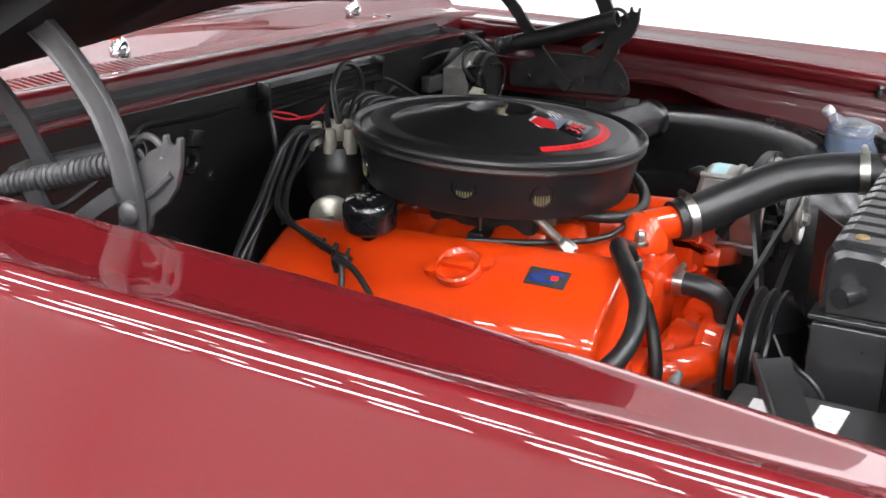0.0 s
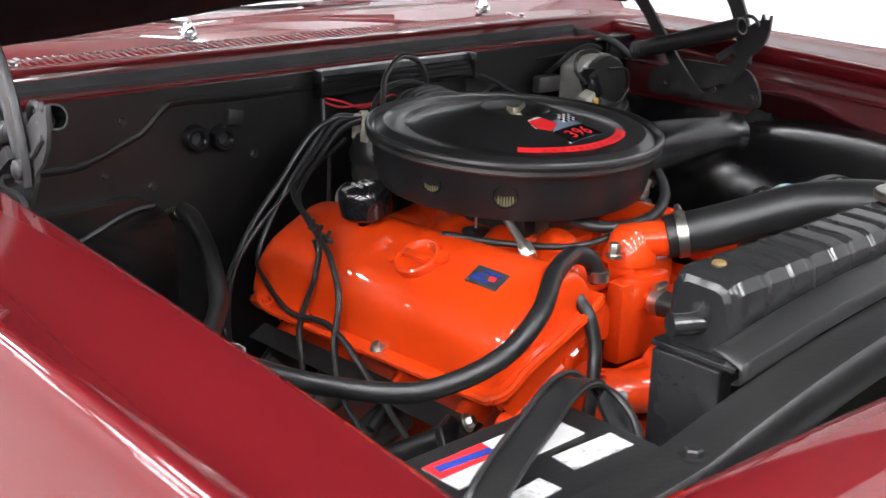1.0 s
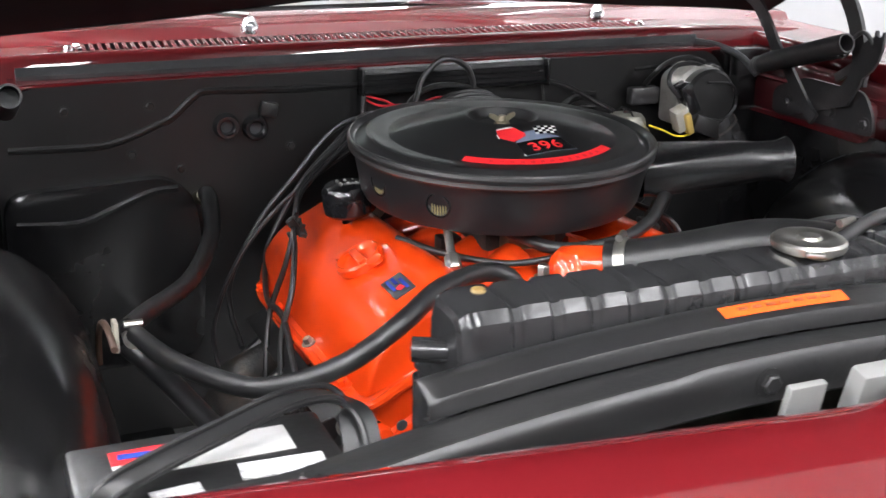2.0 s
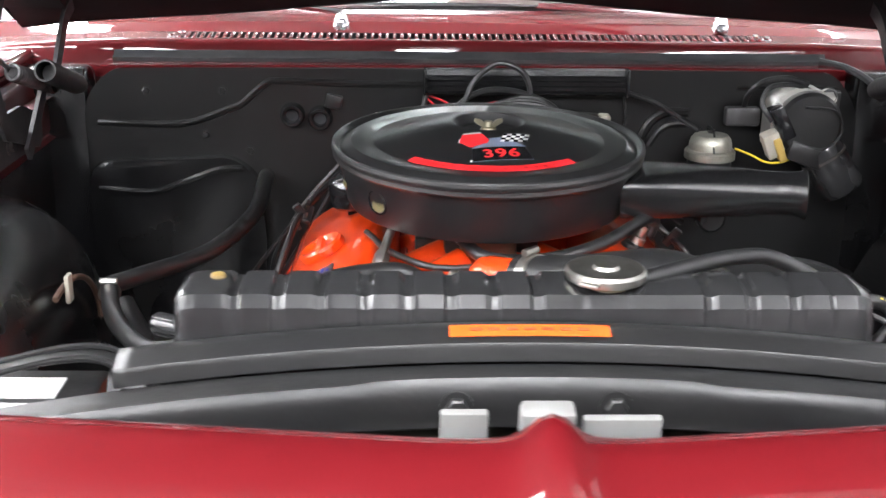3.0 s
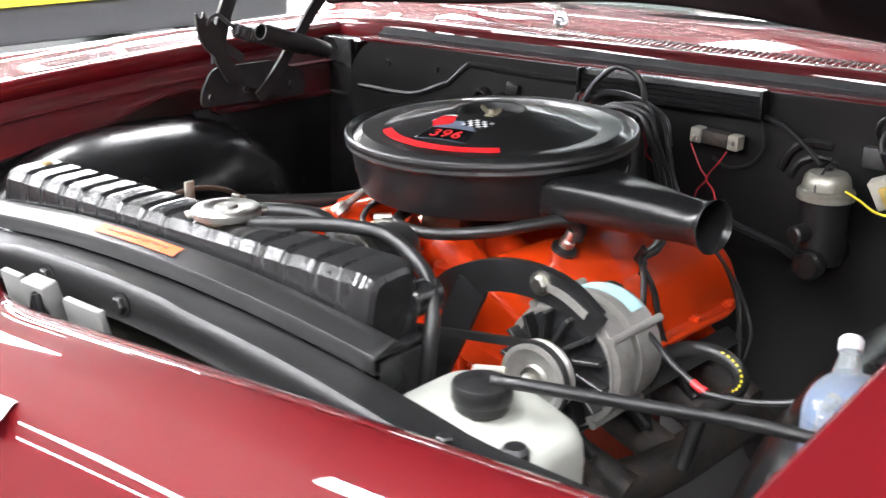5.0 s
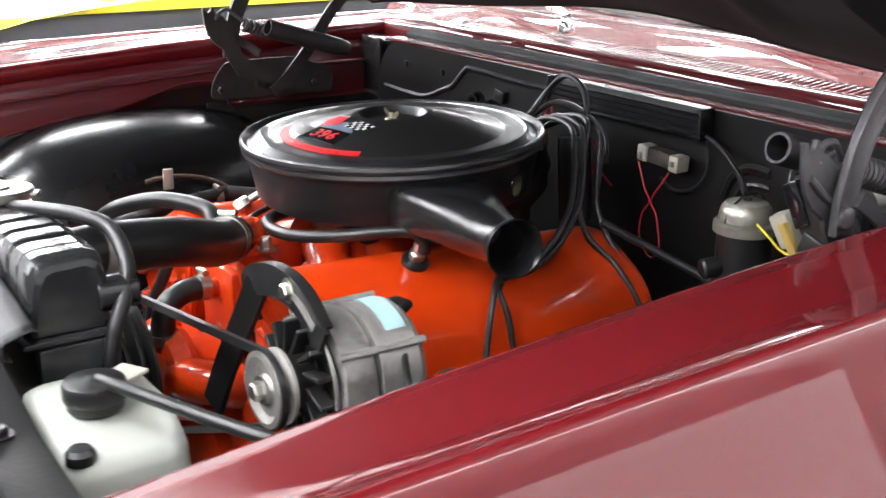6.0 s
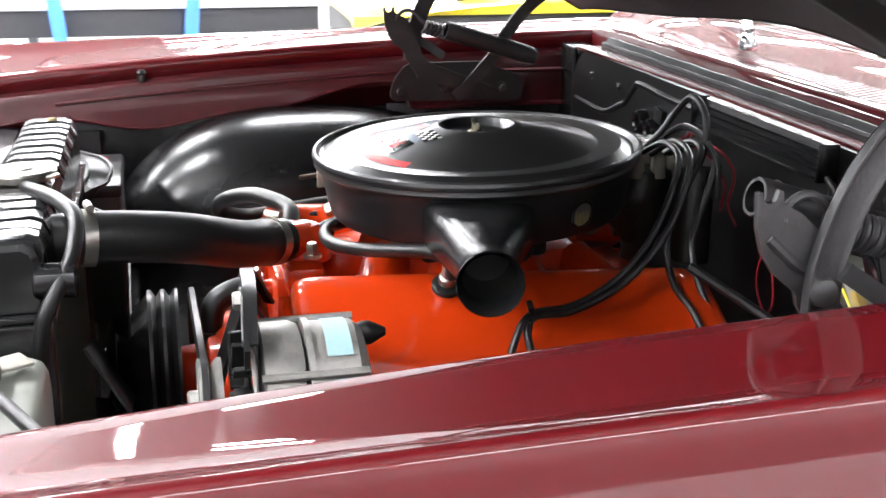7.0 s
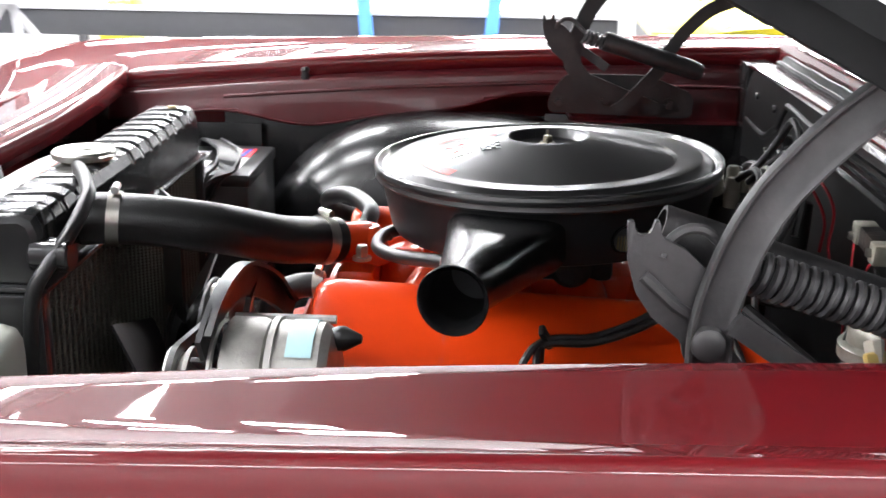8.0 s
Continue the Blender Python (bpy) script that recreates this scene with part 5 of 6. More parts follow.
    part("slot", strip([(0.335, -0.3225, 0.874), (0.360, -0.3245, 0.868), (0.388, -0.3265, 0.855)], 0.009, 0.0015, (0, 1, 0)), ALU, br)
    part("bolt", hexbolt((0.328, -0.3215, 0.875), (0, -1, 0), 0.009, 0.009), ZINC, br)
    part("leg", strip([(0.232, -0.312, 0.850), (0.216, -0.326, 0.800), (0.199, -0.340, 0.748), (0.185, -0.350, 0.70)], 0.040, 0.006, (0, 1, 0)), BLACK, br)
    part("lower_bracket", box((0.27, -0.27, 0.735), (0.16, 0.03, 0.03), 0.006, (0, 14, 0)), ORANGE_CAST, ob)
    return ob


def belt():
    own = bmesh.new()
    r1, c1, r2, c2 = 0.038, Vector((0.337, 0.791)), 0.084, Vector((0, 0.696))
    d = (c1 - c2)
    base = math.atan2(d.y, d.x)
    off = math.acos((r2 - r1) / d.length)
    pts = []
    for k in range(17):
        a = base + off - 2 * off * k / 16
        pts.append((c1.x + r1 * math.cos(a), c1.y + r1 * math.sin(a)))
    for k in range(33):
        a = base - off - (2 * math.pi - 2 * off) * k / 32
        pts.append((c2.x + r2 * math.cos(a), c2.y + r2 * math.sin(a)))
    rows = []
    n = len(pts)
    for i, p in enumerate(pts):
        t = Vector(pts[(i + 1) % n]) - Vector(pts[i - 1])
        nn = Vector((t.y, -t.x)).normalized() * 0.004
        rows.append([(p[0] + nn.x, -0.362, p[1] + nn.y), (p[0] + nn.x, -0.352, p[1] + nn.y), (p[0] - nn.x, -0.354, p[1] - nn.y), (p[0] - nn.x, -0.360, p[1] - nn.y)])
    tagged(part("fan_belt", grid_mesh(rows, closed_u=True, closed_v=True), RUBBER), "black rubber fan belt on the pulleys", "belt")


def battery():
    ob = thing("battery", "black car battery with red and white labels", "battery", (-0.525, -0.562, 0.62))
    part("case", box((-0.525, -0.562, 0.720), (0.212, 0.168, 0.175), 0.006), BLACK, ob)
    part("lid", box((-0.525, -0.562, 0.811), (0.218, 0.174, 0.022), 0.006), BLACK, ob, "black battery lid")
    lab = part("label", box((-0.526, -0.520, 0.8226), (0.148, 0.043, 0.0012), 0), WHITE, ob, "white, red and blue battery label")
    part("red_stripe", box((-0.567, -0.510, 0.8234), (0.066, 0.023, 0.0010), 0), RED_L, lab)
    part("blue_stripe", box((-0.565, -0.511, 0.8241), (0.058, 0.008, 0.0010), 0, (0, 0, -4)), BLUE_L, lab)
    part("worn_label", box((-0.470, -0.567, 0.8226), (0.070, 0.026, 0.0012), 0, (0, 0, -3)), WORN, ob, "scratched white label")
    part("worn_label", box((-0.558, -0.582, 0.8226), (0.040, 0.022, 0.0012), 0, (0, 0, 4)), WORN, ob, "scratched white label")
    for x in (-0.60, -0.445):
        part("terminal", lathe([(0.014, 0), (0.013, 0.006), (0.009, 0.007), (0.009, 0.018), (0, 0.019)], pose(x, -0.632, 0.822), 18), ZINC if x < -0.5 else BRASS, ob, "lead battery terminal")
    pts = [(-0.632, -0.592, 0.79), (-0.615, -0.583, 0.830), (-0.57, -0.562, 0.840), (-0.51, -0.538, 0.847), (-0.455, -0.515, 0.852), (-0.415, -0.504, 0.848), (-0.395, -0.508, 0.835), (-0.391, -0.53, 0.815), (-0.395, -0.55, 0.78)]
    strap = part("carry_strap", strip(pts, 0.034, 0.005, (0, 0.25, 1)), RUBBER, ob, "grey-black rubber battery strap")
    for s in (-1, 1):
        part("strap_rib", tube([Vector(p) + Vector((0, 0.016 * s, 0.002)) for p in pts], 0.003, 6), RUBBER, strap)
    part("tray", box((-0.525, -0.562, 0.627), (0.24, 0.20, 0.012)), BAY, ob)
    return ob


def washer_bottle():
    ob = thing("washer_bottle", "milky white plastic washer bottle with black cap", "bottle", (0.44, -0.55, 0.66))
    out = rounded([(0.362, -0.602), (0.515, -0.602), (0.515, -0.50), (0.47, -0.492), (0.362, -0.492)], 0.028, 5)
    cx, cy = 0.44, -0.548
    rows = []
    for z, s in ((0.66, 0.93), (0.665, 0.97), (0.68, 0.985), (0.74, 0.985), (0.745, 0.965), (0.752, 0.965), (0.758, 0.99), (0.83, 1.0), (0.845, 0.985), (0.855, 0.93), (0.860, 0.83), (0.862, 0.6)):
        slope = 0.014 if z > 0.8 else 0
        rows.append([(cx + (x - cx) * s, cy + (y - cy) * s, z - slope * max(0, (x - 0.45) / 0.06)) for x, y in out])
    part("tank", grid_mesh(rows, closed_v=True, cap=True), WHITE_P, ob, "milky white tank", 50)
    own = lathe([(0.022, 0), (0.0235, 0.002), (0.0235, 0.008), (0.0255, 0.009), (0.0262, 0.011), (0.0262, 0.022), (0.0252, 0.0245), (0.0235, 0.0255), (0.010, 0.0262), (0.006, 0.0285), (0, 0.0285)], pose(0.437, -0.552, 0.856), 36)
    part("cap", own, RUBBER, ob, "black rubber cap")
    part("ear", box((0.418, -0.520, 0.872), (0.03, 0.03, 0.004), 0.002, (0, 0, 30)), IVORY, ob)
    part("plug", lathe([(0.012, 0), (0.012, 0.008), (0.009, 0.012), (0, 0.0125)], pose(0.497, -0.585, 0.842), 20), RUBBER, ob, "small black plug")
    part("bracket", box((0.39, -0.6065, 0.80), (0.06, 0.006, 0.11), 0.002), BLACK, ob)
    return ob


def fluid_bottle():
    """A clear bottle half full of blue fluid, on the shoulder of the wheel house."""
    ob = thing("fluid_bottle", "clear plastic bottle half full of blue liquid", "bottle", (0.661, -0.374, 0.75))
    c = Matrix.Translation((0.661, -0.374, -0.003)) @ Matrix.Diagonal((0.74, 1, 1, 1))
    part("bottle", lathe([(0, 0.796), (0.038, 0.796), (0.043, 0.800), (0.0445, 0.806), (0.0445, 0.866), (0.043, 0.876), (0.037, 0.886), (0.028, 0.893), (0.018, 0.897), (0, 0.899)], c, 40, cap=False), CLEAR, ob, "clear plastic shell", 60)
    part("liquid", lathe([(0, 0.7985), (0.040, 0.7985), (0.0430, 0.808), (0.0430, 0.868), (0, 0.868)], c, 36, cap=False), BLUE_F, ob, "blue liquid")
    a, b = Vector((0.653, -0.356, 0.880)), Vector((0.645, -0.333, 0.904))
    spout = part("spout", lathe([(0.0135, 0), (0.0125, 0.010), (0.009, 0.024), (0.0085, 0.030)], aim(a, b), 20), CLEAR, ob, "clear spout")
    part("stopper", lathe([(0.0095, 0.029), (0.0105, 0.031), (0.0105, 0.040), (0.008, 0.043), (0, 0.043)], aim(a, b), 18), GREY_P, spout, "grey stopper")
    part("handle", tube([(0.661, -0.400, 0.884), (0.661, -0.416, 0.879), (0.661, -0.422, 0.864), (0.661, -0.417, 0.848)], 0.006, 8), CLEAR, ob)
    part("cradle", lathe([(0.047, 0.755), (0.047, 0.812), (0.0485, 0.812), (0.0485, 0.755)], c, 28), BLACK, ob, "black cup under the bottle")
    return ob


def master_cylinder():
    ob = thing("brake_master_cylinder", "brake master cylinder with a dull silver domed cap", "master cylinder", (0.365, 0.29, 0.76))
    c = pose(0.365, 0.288, 0)
    part("reservoir", lathe([(0.030, 0.76), (0.034, 0.775), (0.0345, 0.858)], c, 32), BLACK, ob, "dark cast reservoir")
    own = lathe([(0.037, 0.852), (0.0395, 0.853), (0.0395, 0.864), (0.037, 0.867), (0.034, 0.868), (0.033, 0.876), (0.031, 0.884), (0.026, 0.890), (0.010, 0.8925), (0, 0.893)], c, 36)
    lid = part("cap", own, CADMIUM, ob, "dull silver domed reservoir cap")
    part("bail_wire", tube([(0.365, 0.252, 0.855), (0.362, 0.256, 0.875), (0.365, 0.27, 0.893), (0.365, 0.29, 0.899), (0.366, 0.315, 0.893), (0.366, 0.325, 0.86)], 0.0018, 6), BLACK, lid)
    part("knob", lathe([(0.006, 0), (0.006, 0.006), (0, 0.007)], pose(0.365, 0.288, 0.892), 10), BLACK, lid)
    part("cylinder", rod((0.365, 0.24, 0.765), (0.365, 0.352, 0.765), 0.022, n=20, bevel=0.004), BAY, ob)
    part("fitting", rod((0.345, 0.236, 0.806), (0.358, 0.27, 0.81), 0.013, n=14, bevel=0.003), BLACK, ob, "round black line fitting")
    return ob


def wiper_motor():
    ob = thing("wiper_motor", "grey and black wiper motor on the firewall", "motor", (0.50, 0.30, 0.93))
    low = Vector((-0.010, 0, -0.016))
    part("plate", box((0.545, 0.338, 0.932), (0.085, 0.012, 0.085), 0.006, (0, 3, 0)), HINGE, ob, "grey mounting plate")
    part("foot", box((0.432, 0.335, 0.930), (0.055, 0.02, 0.03), 0.004), HINGE, ob)
    own = prism(rounded([(-0.045, -0.05), (0.03, -0.055), (0.055, -0.03), (0.058, 0.02), (0.035, 0.046), (-0.01, 0.052), (-0.045, 0.03)], 0.012), pose(0.508, 0.33, 0.935, 90, 0, 0), 0.05, 0.006)
    part("gear_case", own, ALU, ob, "grey die-cast gear case")
    part("cover", lathe([(0.048, 0), (0.050, 0.004), (0.050, 0.022), (0.045, 0.028), (0.02, 0.030), (0, 0.030)], pose(0.518, 0.286, 0.932, 90, 0, 0), 36), BLACK, ob, "round black cover")
    part("blade_cover", box((0.475, 0.268, 0.935), (0.022, 0.03, 0.055), 0.003, (0, -28, 0)), GLOSS, ob)
    m0, m1 = Vector((0.540, 0.285, 0.895)), Vector((0.588, 0.277, 0.823))
    own = lathe([(0.026, 0), (0.034, 0.004), (0.0355, 0.010), (0.0355, 0.078), (0.033, 0.084), (0.02, 0.086), (0, 0.086)], aim(m0, m1), 32)
    can = part("motor_can", own, TANK, ob, "cylindrical black motor can")
    part("band", lathe([(0.036, 0.02), (0.0365, 0.02), (0.0365, 0.024), (0.036, 0.024)], aim(m0, m1), 32), IRON, can)
    part("strap", box((0.515, 0.262, 0.885), (0.06, 0.02, 0.03), 0.004, (0, 20, 0)), BLACK, ob)
    part("bolt", hexbolt((0.563, 0.326, 0.962), (0, -1, 0.2), 0.010, 0.014), ALU, ob)
    part("grommet", lathe([(0.014, 0), (0.016, 0.006), (0.012, 0.012)], pose(0.565, 0.335, 0.962, 80, 0, 0), 16), HINGE, ob)
    con = part("connector", box((0.462, 0.262, 0.902), (0.026, 0.022, 0.042), 0.003, (12, -24, 0)), IVORY, ob, "ivory plug connector")
    part("connector_cap", box((0.472, 0.258, 0.896), (0.012, 0.024, 0.040), 0.003, (12, -24, 0)), material_once("amber_plastic", (0.40, 0.28, 0.08)), con)
    ob.location += low
    return ob


def ballast():
    ob = thing("ballast_resistor", "ceramic resistor block on the firewall", "resistor", (0.164, 0.34, 0.90))
    part("block", box((0.164, 0.338, 0.8995), (0.044, 0.022, 0.021), 0.002, (0, 4, 0)), IRON, ob)
    for x in (0.1335, 0.1955):
        t = part("terminal", box((x, 0.336, 0.8995 - (x - 0.164) * 0.07), (0.018, 0.024, 0.023), 0.003, (0, 4, 0)), IVORY, ob, "pale terminal end")
        part("tab", box((x, 0.322, 0.898), (0.006, 0.006, 0.008), 0.001), ZINC, t)
    return ob


def distributor():
    ob = thing("distributor", "black distributor with beige plug towers", "distributor", (-0.035, 0.238, 0.80))
    c = pose(-0.035, 0.238, 0)
    part("shaft_housing", lathe([(0.022, 0.74), (0.022, 0.80), (0.042, 0.825), (0.047, 0.835), (0.047, 0.865)], c, 32), IRON, ob)
    cap = part("cap", lathe([(0.050, 0.86), (0.051, 0.872), (0.046, 0.885), (0.042, 0.902), (0.03, 0.907), (0, 0.907)], c, 36), BLACK, ob, "black distributor cap")
    for k in range(8):
        a = 2 * math.pi * k / 8 + 0.2
        x, y = -0.035 + 0.036 * math.cos(a), 0.238 + 0.036 * math.sin(a)
        part("tower", lathe([(0.0105, 0.895), (0.0095, 0.912), (0.0085, 0.914), (0.0085, 0.926), (0.006, 0.930)], pose(x, y, 0), 14), BEIGE, cap, "beige plug boot")
    part("coil_tower", lathe([(0.011, 0.905), (0.010, 0.922), (0.007, 0.93)], c, 14), BEIGE, cap)
    own = lathe([(0.010, -0.02), (0.012, 0), (0.028, 0.004), (0.031, 0.008), (0.031, 0.011), (0.027, 0.015), (0.012, 0.018), (0.006, 0.024), (0, 0.024)], aim((-0.108, 0.206, 0.818), (-0.19, 0.15, 0.808)), 32)
    part("vacuum_canister", own, CADMIUM, ob, "dull cadmium vacuum advance canister")
    part("coil", rod((0.075, 0.262, 0.80), (0.05, 0.275, 0.92), 0.024, n=24, bevel=0.003), BLACK, ob, "black ignition coil")
    return ob


def wiring_channel():
    ob = thing("wiring_channel", "black ribbed plastic wiring channel on the firewall", "cable duct", (0.08, 0.35, 0.965))
    sec = [(0.352, 0.944), (0.330, 0.944), (0.327, 0.948), (0.331, 0.952), (0.331, 0.958), (0.334, 0.9595), (0.334, 0.9655), (0.337, 0.967), (0.337, 0.973), (0.340, 0.9745), (0.342, 0.983), (0.352, 0.985)]
    rows = [[(x, y, z) for y, z in sec] for x in (-0.076, 0.08, 0.238)]
    part("body", grid_mesh(rows, closed_v=True, cap=True), SATIN, ob, smooth=20)
    for x in (-0.079, 0.241):
        part("end_cap", box((x, 0.339, 0.964), (0.005, 0.026, 0.044), 0.0015), SATIN, ob)
    return ob


def heater_parts():
    ob = thing("heater_case", "black pressed heater case on the firewall", "heater case", (-0.48, 0.345, 0.75))
    out = rounded([(-0.615, 0.55), (-0.345, 0.55), (-0.335, 0.70), (-0.345, 0.81), (-0.385, 0.842), (-0.615, 0.833)], 0.035, 5)
    part("case", prism(out, pose(0, 0.3515, 0, 90, 0, 0), 0.022, 0.008), BAY, ob)
    part("pressed_edge", tube([(-0.60, 0.330, 0.79), (-0.52, 0.330, 0.785), (-0.47, 0.330, 0.80), (-0.41, 0.330, 0.822), (-0.37, 0.330, 0.825)], 0.006, 8), BAY, ob)
    for x, z in ((-0.246, 0.903), (-0.290, 0.908)):
        st = thing("heater_stub", "black round pipe stub on the firewall", "pipe", (x, 0.35, z), "heater stubs")
        own = lathe([(0.010, 0.0), (0.010, 0.012), (0.0125, 0.015), (0.0165, 0.015), (0.019, 0.010), (0.020, 0.0)], aim((x, 0.3515, z), (x, 0.2, z)), 28, cap=False)
        part("flange", own, SATIN, st)
        part("bore", lathe([(0, 0.002), (0.0102, 0.002)], aim((x, 0.3515, z), (x, 0.2, z)), 20, cap=False), DARK_P, st)
    ob2 = thing("pipe_clip", "small square bracket on the firewall", "bracket", (-0.224, 0.352, 0.935))
    part("plate", box((-0.224, 0.347, 0.930), (0.026, 0.010, 0.022), 0.002, (0, 12, 0)), BLACK, ob2)
    fit = thing("heater_pipe", "brass-ended heater pipe on the firewall", "pipe", (-0.336, 0.335, 0.808))
    part("pipe", rod((-0.338, 0.352, 0.800), (-0.335, 0.322, 0.812), 0.010, n=14), BRASS, fit)


def wiper(x, y, z, sweep, lab):
    ob = thing("windscreen_wiper", lab, "wiper", (x, y, z), "windscreen wipers")
    own = lathe([(0.0135, -0.022), (0.0145, -0.012), (0.0115, -0.004), (0.009, 0.002), (0.006, 0.005), (0, 0.006)], pose(x, y, z), 24)
    part("pivot", own, CHROME, ob, "chrome wiper pivot")
    e = (x + sweep, y + 0.10, z + 0.012)
    part("arm", strip([(x, y, z + 0.006), (x + sweep * 0.35, y + 0.045, z + 0.012), e], 0.013, 0.006, (0, -0.2, 1)), CHROME, ob, "bright wiper arm")
    part("blade", strip([(e[0] - 0.16, e[1] + 0.035, e[2] + 0.004), (e[0] + 0.16, e[1] - 0.015, e[2] + 0.004)], 0.010, 0.012, (0, -0.3, 1)), ALU, ob)
    return ob


# ---- the hall beyond the car ----
def backdrop_things():
    ob = thing("display_rail", "long dark low barrier with a grey top rail", "barrier", (-6.4, -2.1, 0))
    part("board", box((-6.4, -2.1, 0.40), (0.06, 5.6, 0.17), 0.01), DARK_P, ob)
    part("top_rail", box((-6.4, -2.1, 0.50), (0.12, 5.6, 0.03), 0.008), GREY_P, ob)
    for k in range(4):
        part("post", box((-6.4, -4.6 + k * 1.75, 0.16), (0.06, 0.06, 0.32), 0.005), DARK_P, ob)
    for k in range(6):
        y = -3.64 + k * 0.755
        l = thing("marker_lamp", "small white glowing lamp on the low barrier", "lamp", (-6.4, y, 0.515), "lamps on the barrier")
        part("shade", lathe([(0.02, -0.20), (0.032, -0.18), (0.034, 0), (0.032, 0.18), (0.02, 0.20)], pose(-6.4, y, 0.555, 90, 0, 0), 16), LAMP_LOW, l)
        part("foot", box((-6.4, y, 0.52), (0.05, 0.2, 0.012), 0.004), GREY_P, l)
    for y, t in ((-0.93, 5), (-0.13, -6)):
        s = thing("blue_post", "bright blue slanted post in front of the barrier", "post", (-6.2, y, 0), "blue posts")
        part("post", box((-6.25, y, 0.35), (0.03, 0.085, 0.72), 0.006, (t, 0, 0)), BLUE_T, s)
    car = thing("yellow_car", "bright yellow car parked further back in the hall", "car", (-6.9, 3.2, 0))
    rows = []
    for k in range(17):
        y = along(0.88, 5.3, k / 16)
        e = 1 - 0.3 * abs(along(-1, 1, k / 16)) ** 4
        rows.append([(-7.7, y, 0.44), (-7.75, y, 0.52 * e), (-7.6, y, 0.58 * e), (-6.9, y, 0.61 * e), (-6.2, y, 0.58 * e), (-6.05, y, 0.52 * e), (-6.1, y, 0.44)])
    part("body", grid_mesh(rows, closed_v=True, cap=True), YELLOW, car, "yellow painted body")
    part("sill", box((-6.9, 3.1, 0.31), (1.52, 4.3, 0.25), 0.03), DARK_P, car, "dark lower sill")
    for x in (-7.55, -6.25):
        for y in (1.75, 4.5):
            part("wheel", lathe([(0.1, -0.1), (0.28, -0.1), (0.30, -0.06), (0.30, 0.06), (0.28, 0.1), (0.1, 0.1)], pose(x, y, 0.30, 0, 90, 0), 28), TYRE, car)
    st = thing("work_stand", "grey folding work stand on the hall floor", "stand", (-5.0, -2.75, 0))
    for a, b in (((-5.0, -2.77, 0.66), (-4.8, -3.15, 0)), ((-5.0, -2.77, 0.66), (-5.15, -2.3, 0)), ((-5.0, -2.73, 0.66), (-5.0, -2.65, 0))):
        part("leg", rod(a, b, 0.025, n=10), GREY_P, st)
    part("top", box((-5.0, -2.75, 0.67), (0.3, 0.35, 0.03), 0.006), GREY_P, st)
    y2 = thing("yellow_crate", "yellow plastic crate on the hall floor", "crate", (-6.9, -2.75, 0))
    part("crate", box((-6.9, -2.75, 0.26), (0.3, 0.25, 0.52), 0.02), YELLOW, y2)


# ---- build ----
room()
lamp = ceiling_lamp()
for x in (-12.6, -10.9, -9.0, -6.8, -4.6, -2.3, 0.0, 2.2):
    for y in (-6.4, -4.2, -2.0, 0.2, 2.4, 5.0, 7.2, 9.2):
        if (x, y) != (-2.3, 0.2) and not (x == 0.0 and -1 < y < 7) and not (x > 1 and y > -3):
            copy_thing(lamp, pose(x, y, 3.9))
# a row of these added fill lamps, all out of view
washer = wall_fill()
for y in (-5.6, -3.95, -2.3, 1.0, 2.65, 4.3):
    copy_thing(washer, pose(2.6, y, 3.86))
lamp.location = (-2.3, 0.2, 3.9)
body = car_body()
hood()
for sign in (1, -1):
    hinge(sign, body)
engine().location += Vector((0, -0.001, 0.006))
air_cleaner()
carburettor().location += Vector((0.002, -0.003, 0.007))
radiator()
alternator().location += Vector((-0.015, 0.004, 0.004))
belt()
battery().location += Vector((0.026, 0.033, 0.003))
fluid_bottle()
washer_bottle().location += Vector((-0.018, 0.002, -0.002))
master_cylinder().location += Vector((0.003, -0.002, 0.004))
wiper_motor().location += Vector((0.004, -0.004, 0))
ballast().location += Vector((0.010, -0.006, 0.007))
distributor()
wiring_channel()
heater_parts()
wiper(-0.218, 0.478, 1.048, -0.30, "chrome windscreen wiper on the cowl, passenger side")
wiper(0.424, 0.50, 1.045, -0.30, "chrome windscreen wiper on the cowl, driver side")
backdrop_things()

# hoses
hose("upper_radiator_hose", [(0.024, -0.249, 0.848), (0.05, -0.272, 0.8552), (0.094, -0.304, 0.8683), (0.145, -0.36, 0.8935), (0.17, -0.417, 0.9067), (0.181, -0.466, 0.9118), (0.185, -0.495, 0.911)], 0.0275,
     "thick black upper radiator hose with clamps", ends=(((0.038, -0.263, 0.852), (0.7, -0.7, 0.2)), ((0.1797, -0.461, 0.9113), (0.2, -1, 0.1))), n=20)
hose("heater_hose", [(-0.079, -0.231, 0.809), (-0.0901, -0.2248, 0.8354), (-0.1242, -0.2246, 0.8479), (-0.1933, -0.2593, 0.8483), (-0.2544, -0.2961, 0.8288), (-0.3136, -0.3039, 0.7992), (-0.3677, -0.2797, 0.7737), (-0.4118, -0.2384, 0.7601), (-0.4659, -0.1412, 0.7566), (-0.499, -0.031, 0.758)],
     0.0115, "long black rubber heater hose across the engine", ends=(((-0.080, -0.231, 0.815), (0, 0, 1)), ((-0.495, -0.046, 0.753), (0, 1, 0))))
hose("heater_hose", [(-0.331, 0.322, 0.815), (-0.3318, 0.2924, 0.8088), (-0.3436, 0.2328, 0.7756), (-0.3954, 0.1282, 0.7514), (-0.4702, 0.0286, 0.7512), (-0.499, -0.026, 0.757)], 0.0125, "black rubber heater hose to the firewall")
hose("lower_hose", [(-0.494, 0.02, 0.713), (-0.4645, -0.03, 0.693), (-0.434, -0.094, 0.667), (-0.4005, -0.19, 0.643), (-0.376, -0.3, 0.613)], 0.014, "black rubber hose along the wheel house")
